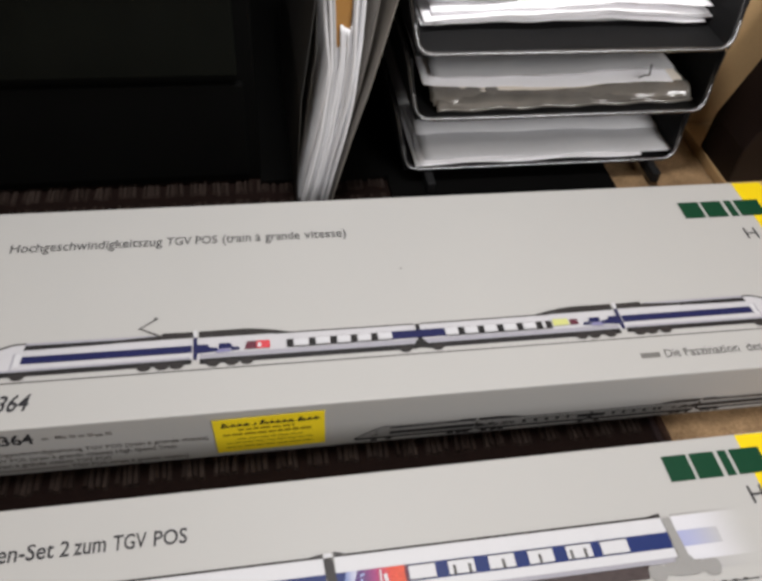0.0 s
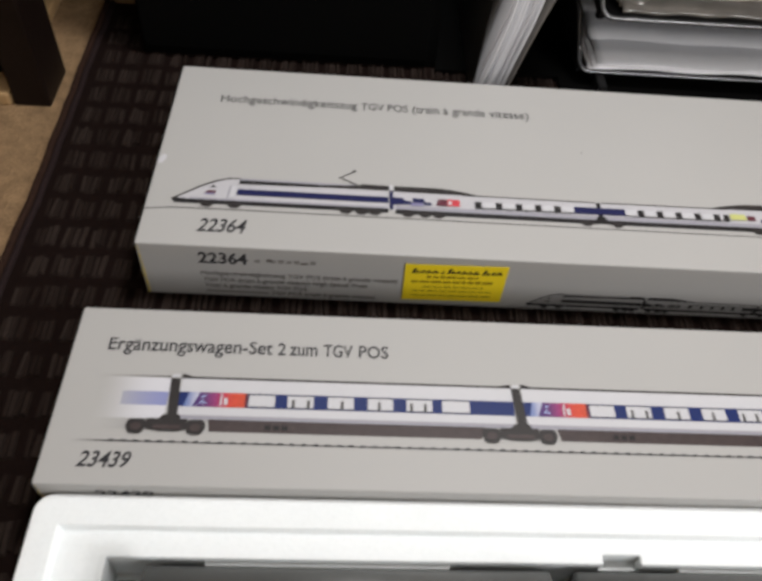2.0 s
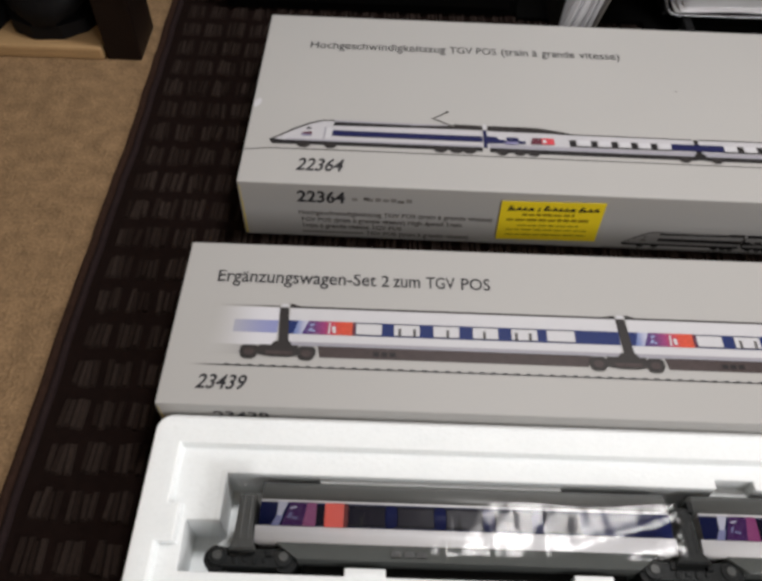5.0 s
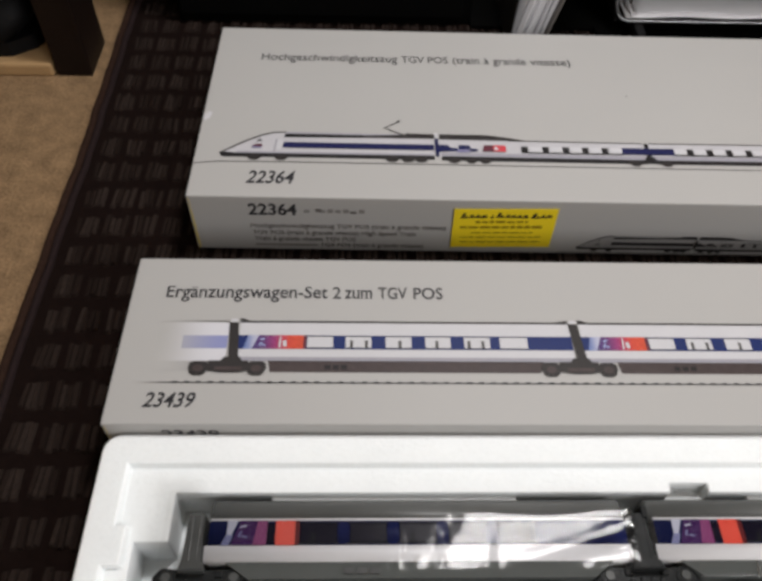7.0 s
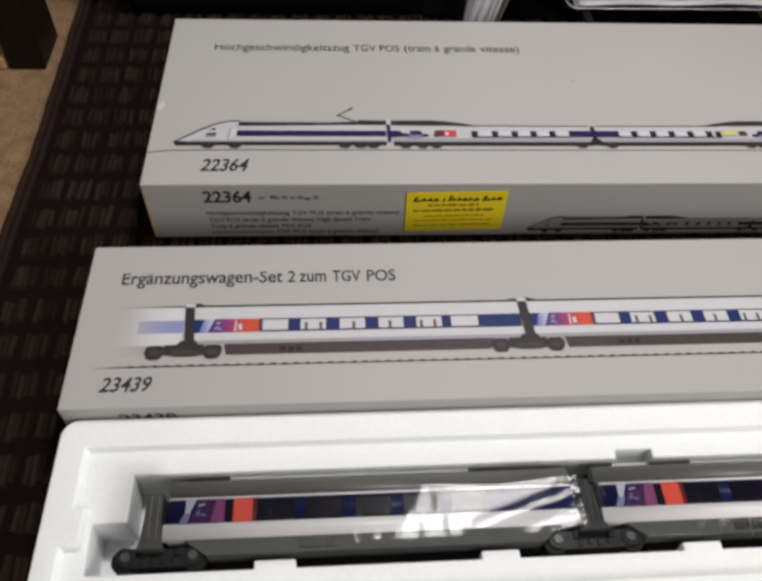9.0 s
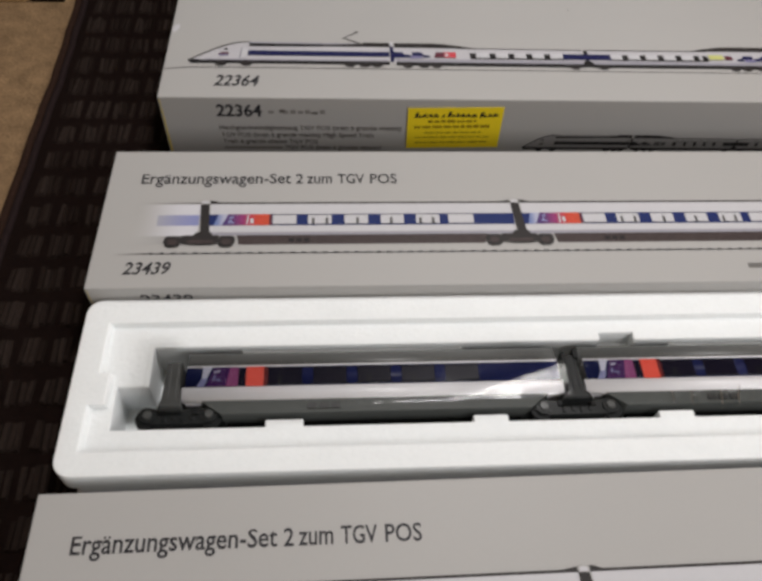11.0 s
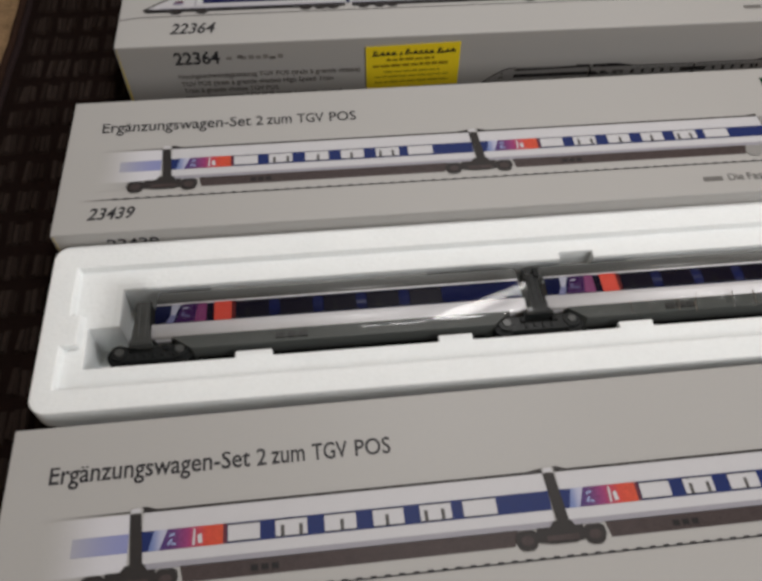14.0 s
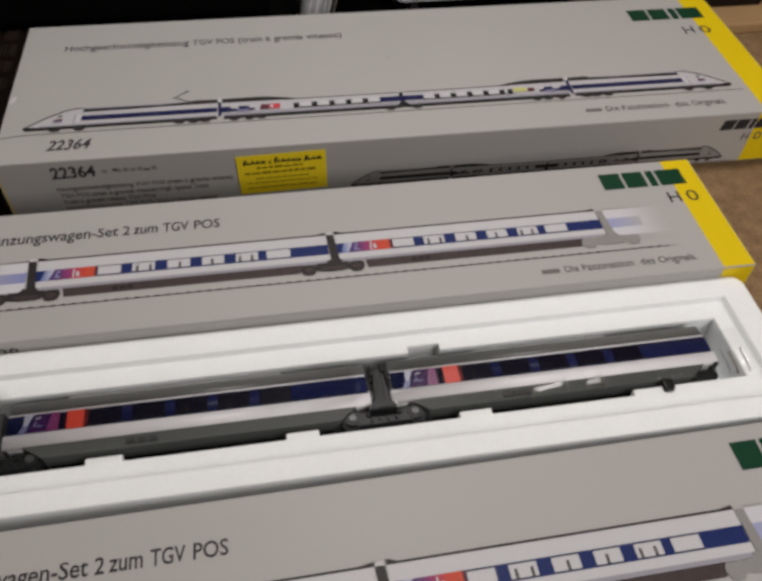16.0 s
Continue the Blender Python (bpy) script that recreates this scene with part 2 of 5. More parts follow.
for dull in ("carpet", "mat_base", "mat_edge", "mat_seam", "pane", "cabinet", "cabinet_panel"):
    M[dull].node_tree.nodes["Principled BSDF"].inputs["Specular IOR Level"].default_value = 0.05


# ---- mesh helpers ----
def empty(name, m, label, category, group="", kind=""):
    ob = new(name)
    ob.empty_display_size = 0.02
    ob.matrix_world = m
    return tagged(ob, label, category, group, kind)


def part(name, bm, mat, parent=None, label="", smooth=False):
    me = bpy.data.meshes.new(name)
    bmesh.ops.recalc_face_normals(bm, faces=bm.faces)
    bm.to_mesh(me)
    bm.free()
    for p in me.polygons:
        p.use_smooth = smooth
    me.materials.append(M[mat])
    ob = new(name, me)
    if parent:
        ob.parent = parent
    if label:
        ob["label"] = label
    return ob


def add_box(bm, x0, x1, y0, y1, z0, z1, bevel=0.0, segs=2):
    m = Matrix.Translation(((x0 + x1) / 2, (y0 + y1) / 2, (z0 + z1) / 2)) @ Matrix.Diagonal((x1 - x0, y1 - y0, z1 - z0, 1))
    made = bmesh.ops.create_cube(bm, size=1.0, matrix=m)
    if bevel:
        vs = set(made["verts"])
        es = [e for e in bm.edges if e.verts[0] in vs and e.verts[1] in vs]
        bmesh.ops.bevel(bm, geom=es, offset=bevel, segments=segs, affect="EDGES", profile=0.6)
    return bm


def boxes(*rows, bevel=0.0):
    bm = bmesh.new()
    for r in rows:
        add_box(bm, *r, bevel=bevel)
    return bm


def add_cyl(bm, a, b, r, segs=16, r2=None):
    a, b = Vector(a), Vector(b)
    turn = (b - a).to_track_quat("Z", "Y").to_matrix().to_4x4()
    m = Matrix.Translation((a + b) / 2) @ turn
    bmesh.ops.create_cone(bm, cap_ends=True, segments=segs, radius1=r, radius2=r if r2 is None else r2, depth=(b - a).length, matrix=m)
    return bm


def tube(points, r, segs=8, closed=False):
    """A bent round wire through the points."""
    bm = bmesh.new()
    pts = [Vector(p) for p in points]
    rings = []
    for i, p in enumerate(pts):
        a = pts[i - 1] if i or closed else p
        b = pts[(i + 1) % len(pts)] if i + 1 < len(pts) or closed else p
        d = (b - a).normalized()
        side = d.orthogonal().normalized() if not rings else (rings[-1][1] - d * rings[-1][1].dot(d)).normalized()
        up = d.cross(side)
        rings.append(([bm.verts.new(p + r * (math.cos(k * math.tau / segs) * side + math.sin(k * math.tau / segs) * up)) for k in range(segs)], side))
    pairs = list(zip(rings, rings[1:])) + ([(rings[-1], rings[0])] if closed else [])
    for (p, _), (q, _) in pairs:
        for k in range(segs):
            bm.faces.new((p[k], p[(k + 1) % segs], q[(k + 1) % segs], q[k]))
    if not closed:
        bm.faces.new(rings[0][0][::-1])
        bm.faces.new(rings[-1][0])
    return bm


def rounded(points, r, steps=5):
    """The open line of points with its corners rounded."""
    pts = [Vector(p) for p in points]
    out = [pts[0]]
    for a, b, c in zip(pts, pts[1:], pts[2:]):
        u, v = (a - b).normalized(), (c - b).normalized()
        p, q = b + u * r, b + v * r
        out += [p.lerp(b, k / steps).lerp(b.lerp(q, k / steps), k / steps) for k in range(steps + 1)]
    return out + [pts[-1]]


TOP, FRONT = "top", "front"


def printed(parent, name, shapes, mat, level, plane=TOP, height=0.0, label="", joined=False):
    """Flat ink on the card: polygons in the card's own (u, v), each a hair above the last; one part each unless joined."""
    want = Vector((0, 0, 1)) if plane == TOP else Vector((0, -1, 0))
    made = []
    for group in [shapes] if joined else [[s] for s in shapes]:
        bm = bmesh.new()
        for s in group:
            lift = 0.00008 * level + 0.000006 * (len(made) % 8)
            f = bm.faces.new([bm.verts.new((u, v, height + lift) if plane == TOP else (u, -lift, v)) for u, v in s])
            f.normal_update()
            if f.normal.dot(want) < 0:
                f.normal_flip()
        me = bpy.data.meshes.new(name)
        bm.to_mesh(me)
        bm.free()
        me.materials.append(M[mat])
        ob = new(name, me)
        ob.parent = parent
        if label:
            ob["label"] = label
        if joined:
            ob["kind"] = "stuff"
        made.append(ob)
    return made


def rect(u0, u1, v0, v1, slant=0.0):
    return [(u0, v0), (u1, v0), (u1 + slant, v1), (u0 + slant, v1)]


def lettering(parent, words, u0, u1, v0, v1, mat, level, plane=TOP, height=0.0, slant=0.0, bold=0.0, name="lettering"):
    """Printed words in the built-in font, fitted to a width and a cap height, with a tall x-height as on the cartons."""
    curve = bpy.data.curves.new(name, "FONT")
    curve.body, curve.size, curve.resolution_u, curve.shear, curve.offset = words, 1.0, 3, slant, bold
    temp = new(name + "_outline", curve)
    bpy.context.view_layer.update()
    me = bpy.data.meshes.new_from_object(temp.evaluated_get(bpy.context.evaluated_depsgraph_get()))
    bpy.data.objects.remove(temp)
    co = np.empty(len(me.vertices) * 3)
    me.vertices.foreach_get("co", co)
    co = co.reshape(-1, 3)
    lo, hi = co[:, 0].min(), co[:, 0].max()
    y = co[:, 1].copy()
    if words != words.upper():
        y = np.interp(y, [-0.60, 0.455, 0.70, 1.0], [-0.66, 0.515, 0.70, 0.96])
    su, sv = (u1 - u0) / (hi - lo), (v1 - v0) / 0.70
    lift = 0.00008 * level
    out = np.zeros_like(co)
    out[:, 0] = u0 + (co[:, 0] - lo) * su
    if plane == TOP:
        out[:, 1], out[:, 2] = v0 + y * sv, height + lift
    else:
        out[:, 1], out[:, 2] = -lift, v0 + y * sv
    me.vertices.foreach_set("co", out.ravel())
    me.materials.clear()
    me.materials.append(M[mat])
    me.name = name
    ob = new(name, me)
    ob.parent = parent
    return ob


def word_row(root, row, v0, v1, mat, level, plane=TOP, height=0.0, slant=0.0, bold=0.0):
    """A line of words, each between its own two ends."""
    for word, a, b in row:
        lettering(root, word, a, b, v0, v1, mat, level, plane, height, slant, bold, "word")


# ---- the room ----
def room():
    bm = bmesh.new()
    bmesh.ops.create_grid(bm, x_segments=2, y_segments=2, size=1.0, matrix=pose(0.3, 0.2, 0) @ Matrix.Diagonal((2.1, 1.7, 1, 1)))
    tagged(part("floor", bm, "carpet"), "beige short-pile carpet covering the room's floor", "carpet", kind="structure")
    for name, r in (("wall_north", (-1.8, 2.4, 1.9, 2.0, 0, 2.4)), ("wall_south", (-1.8, 2.4, -1.6, -1.5, 0, 2.4)),
                    ("wall_west", (-1.9, -1.8, -1.6, 2.0, 0, 2.4)), ("wall_east", (2.4, 2.5, -1.6, 2.0, 0, 2.4))):
        tagged(part(name, boxes(r), "plaster"), "plain warm white plastered room wall", "wall", kind="structure")
    tagged(part("ceiling", boxes((-1.9, 2.5, -1.6, 2.0, 2.4, 2.45)), "plaster"), "plain warm white plastered ceiling", "ceiling", kind="structure")


room()

# ---- door mat ----
MAT_H = 0.0036


def door_mat():
    x0, x1, y0, y1 = -0.0842, 0.5030, -0.46, 0.520
    mat = empty("door_mat", pose(0, 0, 0), "dark brown woven mat with rows of ribbed blocks", "mat")
    part("backing", boxes((x0, x1, y0, y1, 0.0003, MAT_H - 0.0022)), "mat_base", mat)
    verts, faces = [], []
    px, py = 0.0201, 0.0277
    rows, cols = 34, 28
    rng = random.Random(4)
    for j in range(rows):
        for i in range(cols):
            bx, by = -0.0692 + i * px, -0.4385 + j * py
            for k in range(4):
                cx = bx + 0.0020 + k * 0.0039 + rng.uniform(-0.0006, 0.0006)
                a, b = by + rng.uniform(0, 0.003), by + 0.0198 + rng.uniform(-0.002, 0.002)
                w, h, lean = 0.0019 + rng.uniform(-0.0003, 0.0002), MAT_H + rng.uniform(-0.0006, 0.0004), rng.uniform(-0.0012, 0.0012)
                n = len(verts)
                z0 = MAT_H - 0.0024
                verts += [(cx - w, a, z0), (cx + w, a, z0), (cx + w + lean, b, z0), (cx - w + lean, b, z0),
                          (cx - w * 0.6, a + 0.0012, h), (cx + w * 0.6, a + 0.0012, h), (cx + w * 0.6 + lean, b - 0.0012, h), (cx - w * 0.6 + lean, b - 0.0012, h)]
                faces += [tuple(n + q for q in f) for f in ((4, 5, 6, 7), (0, 1, 5, 4), (1, 2, 6, 5), (2, 3, 7, 6), (3, 0, 4, 7))]
    me = bpy.data.meshes.new("rib_yarn")
    me.from_pydata(verts, [], faces)
    me.materials.append(M["mat_rib"])
    ob = new("rib_yarn", me)
    ob.parent = mat
    ob["kind"] = "stuff"
    for x, inward in ((x0, 1), (x1, -1)):
        def line(shift, z):
            out = []
            for q in range(61):
                y = y0 + (y1 - y0) * q / 60
                bend = 0.0022 * math.exp(-((y - 0.27) / 0.10) ** 2) if inward > 0 else 0.0
                out.append((x + shift + bend + 0.0003 * math.sin(q * 0.9) + 0.0003 * math.sin(q * 2.1), y, z + 0.0003 * math.sin(q * 2.3)))
            return out
        part("edge_binding", tube(line(0.0, 0.0026), 0.0030, 8), "mat_edge", mat, "red-brown bound edge", True)
        part("inner_binding", tube(line(0.0052 * inward, 0.0018), 0.0026, 8), "mat_seam", mat, "dull purple-brown inner binding", True)


door_mat()


# ---- cartons ----
def carton_body(root, length, depth, height):
    bm = bmesh.new()
    add_box(bm, 0, length, 0, depth, 0, height, 0.0011, 2)
    part("card_body", bm, "card", root)
    for u in (0.00008, length - 0.00008):
        bm = bmesh.new()
        add_box(bm, u - 0.0002, u + 0.0002, 0.0014, depth - 0.0014, 0.0014, height - 0.0016)
        part("end_panel", bm, "yellow", root, "yellow printed end panel")


def brand_blocks(root, u0, u1, v0, v1, mat, level, plane, height=0.0, slant=0.0):
    w = u1 - u0
    shapes = [rect(u0 + a * w, u0 + b * w, v0, v1, slant) for a, b in ((0.0, 0.25), (0.28, 0.53), (0.57, 0.66), (0.69, 1.0))]
    printed(root, "brand_mark", shapes, mat, level, plane, height)


def wagon_print(root, h):
    """The printed picture of two middle wagons between faded neighbours."""
    J = (0.0628, 0.2575, 0.4517)
    roof, top, band1, band0, low, skirt, rail = 0.0658, 0.0645, 0.0558, 0.0466, 0.0386, 0.0316, 0.0250
    # faded neighbours
    printed(root, "faded_side", [rect(0.0205, J[0] - 0.003, low, top)], "fade_white_l", 1, TOP, h)
    printed(root, "faded_band", [rect(0.0346, J[0] - 0.003, band0 + 0.0003, band1 - 0.0003)], "fade_blue_l", 2, TOP, h)
    printed(root, "faded_roof", [rect(0.0215, J[0] - 0.003, top + 0.0004, roof)], "fade_roof_l", 2, TOP, h)
    printed(root, "faded_skirt", [rect(0.0215, J[0] - 0.003, skirt + 0.0006, low)], "fade_skirt_l", 2, TOP, h)
    printed(root, "faded_side", [rect(J[2] + 0.003, 0.5010, low, top)], "fade_white_r", 1, TOP, h)
    printed(root, "faded_band", [rect(J[2] + 0.003, 0.4795, band0, band1)], "fade_blue_r", 2, TOP, h)
    printed(root, "faded_roof", [rect(J[2] + 0.003, 0.4960, top + 0.0004, roof)], "fade_roof_r", 2, TOP, h)
    printed(root, "faded_skirt", [rect(J[2] + 0.003, 0.5020, skirt + 0.001, low)], "fade_skirt_r", 2, TOP, h)
    # wagons
    whites, roofs, skirts, blues, pales, flashes, panes, posts, greys, edges, sparks, rims, scribbles = ([] for _ in range(13))
    for a, b in ((J[0], J[1]), (J[1], J[2])):
        k = (b - a) / 0.1947
        x = lambda u: a + (u - 0.0628) * k
        whites.append(rect(x(0.0660), x(0.2550), low, top))
        greys.append(rect(x(0.0660), x(0.2550), low, low + 0.0028))
        roofs += [rect(x(0.0655), x(0.2545), top, roof), [(x(0.0648), roof + 0.0014), (x(0.0672), roof + 0.0016), (x(0.0725), top + 0.0010), (x(0.0668), top + 0.0008)],
                  [(x(0.2450), top + 0.0010), (x(0.2538), top + 0.0008), (x(0.2545), roof + 0.0012), (x(0.2520), roof + 0.0009)]]
        skirts.append([(x(0.0850), skirt), (x(0.2345), skirt), (x(0.2370), low + 0.0003), (x(0.0835), low + 0.0003)])
        blues += [[(x(0.0655), band0), (x(0.0689), band0), (x(0.0712), band1), (x(0.0655), band1)], rect(x(0.1041), x(0.2550), band0, band1)]
        pales.append([(x(0.0689), band0), (x(0.0741), band0), (x(0.0776), band1), (x(0.0712), band1)])
        flashes.append([(x(0.0738), band0), (x(0.1027), band0), (x(0.1030), band1), (x(0.0773), band1)])
        edges.append(rect(x(0.1024), x(0.1042), band0, band1))
        sparks += [[(x(0.0912), band0 + 0.0015), (x(0.0932), band0 + 0.0015), (x(0.0926), band0 + 0.0060), (x(0.0908), band0 + 0.0052)],
                   [(x(0.0886), band0 + 0.0008), (x(0.0897), band0 + 0.0008), (x(0.0899), band1 - 0.0012), (x(0.0891), band1 - 0.0008)]]
        scribbles += [[(x(0.0780), band0 + 0.0055), (x(0.0808), band0 + 0.0063), (x(0.0806), band0 + 0.0073), (x(0.0784), band0 + 0.0067)],
                      [(x(0.0772), band0 + 0.0022), (x(0.0790), band0 + 0.0046), (x(0.0798), band0 + 0.0044), (x(0.0784), band0 + 0.0018)],
                      [(x(0.0792), band0 + 0.0020), (x(0.0814), band0 + 0.0016), (x(0.0812), band0 + 0.0026), (x(0.0794), band0 + 0.0030)]]
        wins = ((0.1046, 0.1191, ()), (0.1262, 0.1407, (0.22, 0.80)), (0.1487, 0.1633, (0.55,)), (0.1712, 0.1855, (0.45,)), (0.1932, 0.2079, (0.18, 0.72)), (0.2135, 0.2293, ()))
        for p, q, seats in wins:
            panes.append(rect(x(p), x(q), band0 + 0.0008, band1 - 0.0010))
            rims += [rect(x(p), x(q), band0 + 0.0005, band0 + 0.0009), rect(x(p), x(q), band1 - 0.0011, band1 - 0.0006)]
            posts += [rect(x(p + (q - p) * s - 0.0008), x(p + (q - p) * s + 0.0009), band0 + 0.0009, band0 + 0.0058) for s in seats]
    printed(root, "printed_side", whites, "print_white", 2, TOP, h)
    printed(root, "printed_shade", greys, "print_silver", 3, TOP, h)
    printed(root, "printed_roof", roofs, "print_roof", 3, TOP, h)
    printed(root, "printed_skirt", skirts, "print_skirt", 3, TOP, h)
    printed(root, "printed_band", blues, "print_blue", 3, TOP, h)
    printed(root, "printed_pale_flash", pales, "fade_pale", 4, TOP, h)
    printed(root, "printed_colour_flash", flashes, "print_flash", 5, TOP, h)
    printed(root, "printed_dark_edge", edges, "print_wine", 6, TOP, h)
    printed(root, "printed_light_spark", sparks, "print_white", 7, TOP, h)
    printed(root, "printed_scribble", scribbles, "print_pale_blue", 7, TOP, h)
    printed(root, "printed_window", panes, "print_white", 7, TOP, h)
    printed(root, "printed_seat", posts, "ink_grey", 8, TOP, h)
    printed(root, "printed_window_rim", rims, "ink", 8, TOP, h, "", True)

    # pylons and bogies
    def bogie(c):
        out = [[(c - 0.0012, low), (c + 0.0044, low), (c + 0.0022, 0.0640), (c - 0.0030, 0.0640)],
               [(c - 0.0059, low - 0.0005), (c + 0.0066, low - 0.0005), (c + 0.0050, low + 0.0026), (c - 0.0034, low + 0.0026)],
               [(c - 0.0120, skirt + 0.0006), (c - 0.0050, skirt - 0.0006), (c + 0.0050, skirt - 0.0006), (c + 0.0100, skirt + 0.0006), (c + 0.0100, low), (c - 0.0120, low)]]
        for d in (-0.0171, 0.0147):
            ring = ((-0.0054, 0.0012), (-0.0048, 0.0044), (-0.0030, 0.0056), (0.0032, 0.0056), (0.0050, 0.0044), (0.0055, 0.0012), (0.0040, -0.0022), (0.0020, -0.0034), (-0.0020, -0.0034), (-0.0040, -0.0024))
            out.append([(c + d + p, skirt + 0.0010 + q) for p, q in ring])
        return out
    printed(root, "printed_bogie", bogie(J[0]) + bogie(J[1]), "print_roof", 8, TOP, h)
    printed(root, "printed_pale_bogie", bogie(J[2]), "ink_pale", 8, TOP, h)
    hubs = [[(c + d + 0.0030 * math.cos(q * math.tau / 8), skirt + 0.0020 + 0.0024 * math.sin(q * math.tau / 8)) for q in range(8)] for c in J[:2] for d in (-0.0171, 0.0147)]
    printed(root, "printed_hub", hubs, "print_skirt", 10, TOP, h)
    printed(root, "printed_bolster", [rect(c - 0.0080, c + 0.0070, skirt + 0.0006, skirt + 0.0032) for c in J[:2]], "print_skirt", 10, TOP, h)
    printed(root, "printed_pylon_cap", [[(c - 0.0028, 0.0645), (c + 0.0020, 0.0645), (c + 0.0014, 0.0668), (c - 0.0022, 0.0668)] for c in J[:2]], "print_white", 10, TOP, h)
    printed(root, "printed_vent", [rect(a + 0.0520 + 0.0046 * q, a + 0.0553 + 0.0046 * q, skirt + 0.0018, skirt + 0.0046) for a in J[:2] for q in range(3)], "ink_black", 5, TOP, h)
    printed(root, "printed_rail", [rect(0.0300, 0.4900, rail - 0.0005, rail + 0.0002)] + [rect(0.033 + 0.0064 * q, 0.0358 + 0.0064 * q, rail, rail + 0.0008) for q in range(71)], "ink", 3, TOP, h, "", True)
    printed(root, "faded_rail", [rect(0.490, 0.499, rail - 0.0005, rail + 0.0003)], "fade_roof_r", 3, TOP, h)
    printed(root, "faded_rail", [rect(0.0140, 0.0300, rail - 0.0005, rail + 0.0003)], "fade_roof_l", 3, TOP, h)


BOX2 = (0.5425, 0.1122)


def wagon_carton(m, label, H):
    L, D = BOX2
    root = empty("train_carton", m, label, "cardboard box", "flat train cartons")
    carton_body(root, L, D, H)
    printed(root, "yellow_stripe", [rect(0.5190, L - 0.0008, 0.0008, D - 0.0008)], "yellow", 1, TOP, H, "yellow printed corner stripe")
    printed(root, "yellow_stripe", [rect(0.5190, L - 0.0008, 0.0008, H - 0.0008)], "yellow", 1, FRONT)
    printed(root, "yellow_edge", [[(0.0011, 0.0012), (0.0020, 0.0012), (0.0014, H - 0.0015), (0.0012, H - 0.0015)]], "yellow", 1, FRONT, 0, "thin yellow folded edge")
    wagon_print(root, H)
    word_row(root, (("Ergänzungswagen-Set", 0.0203, 0.1150), ("2", 0.1180, 0.1227), ("zum", 0.1250, 0.1412), ("TGV", 0.1448, 0.1620), ("POS", 0.1658, 0.1832)), 0.0823, 0.0908, "ink", 2, TOP, H, 0.0, 0.012)
    lettering(root, "23439", 0.0195, 0.0470, 0.0100, 0.0188, "ink", 2, TOP, H, 0.24, 0.018)
    lettering(root, "23439", 0.0300, 0.0600, H - 0.0150, H - 0.0063, "ink", 2, FRONT, 0, 0.0, 0.02)
    printed(root, "slogan_mark", [rect(0.3935, 0.4060, 0.0102, 0.0140)], "ink_mark", 2, TOP, H, "brand word as a grey bar")
    word_row(root, (("Die", 0.4097, 0.4194), ("Faszination", 0.4220, 0.4583), ("des", 0.4634, 0.4738), ("Originals.", 0.4766, 0.5042)), 0.0099, 0.0156, "ink_slogan", 2, TOP, H, 0.0, 0.008)
    brand_blocks(root, 0.4650, 0.5300, 0.0850, 0.1020, "green", 3, TOP, H)
    brand_blocks(root, 0.4880, 0.5180, H - 0.0200, H - 0.0105, "ink", 3, FRONT, 0, 0.002)
    lettering(root, "H", 0.5095, 0.5185, 0.0664, 0.0776, "ink", 3, TOP, H)
    lettering(root, "0", 0.5238, 0.5326, 0.0664, 0.0776, "ink", 3, TOP, H)
    return root


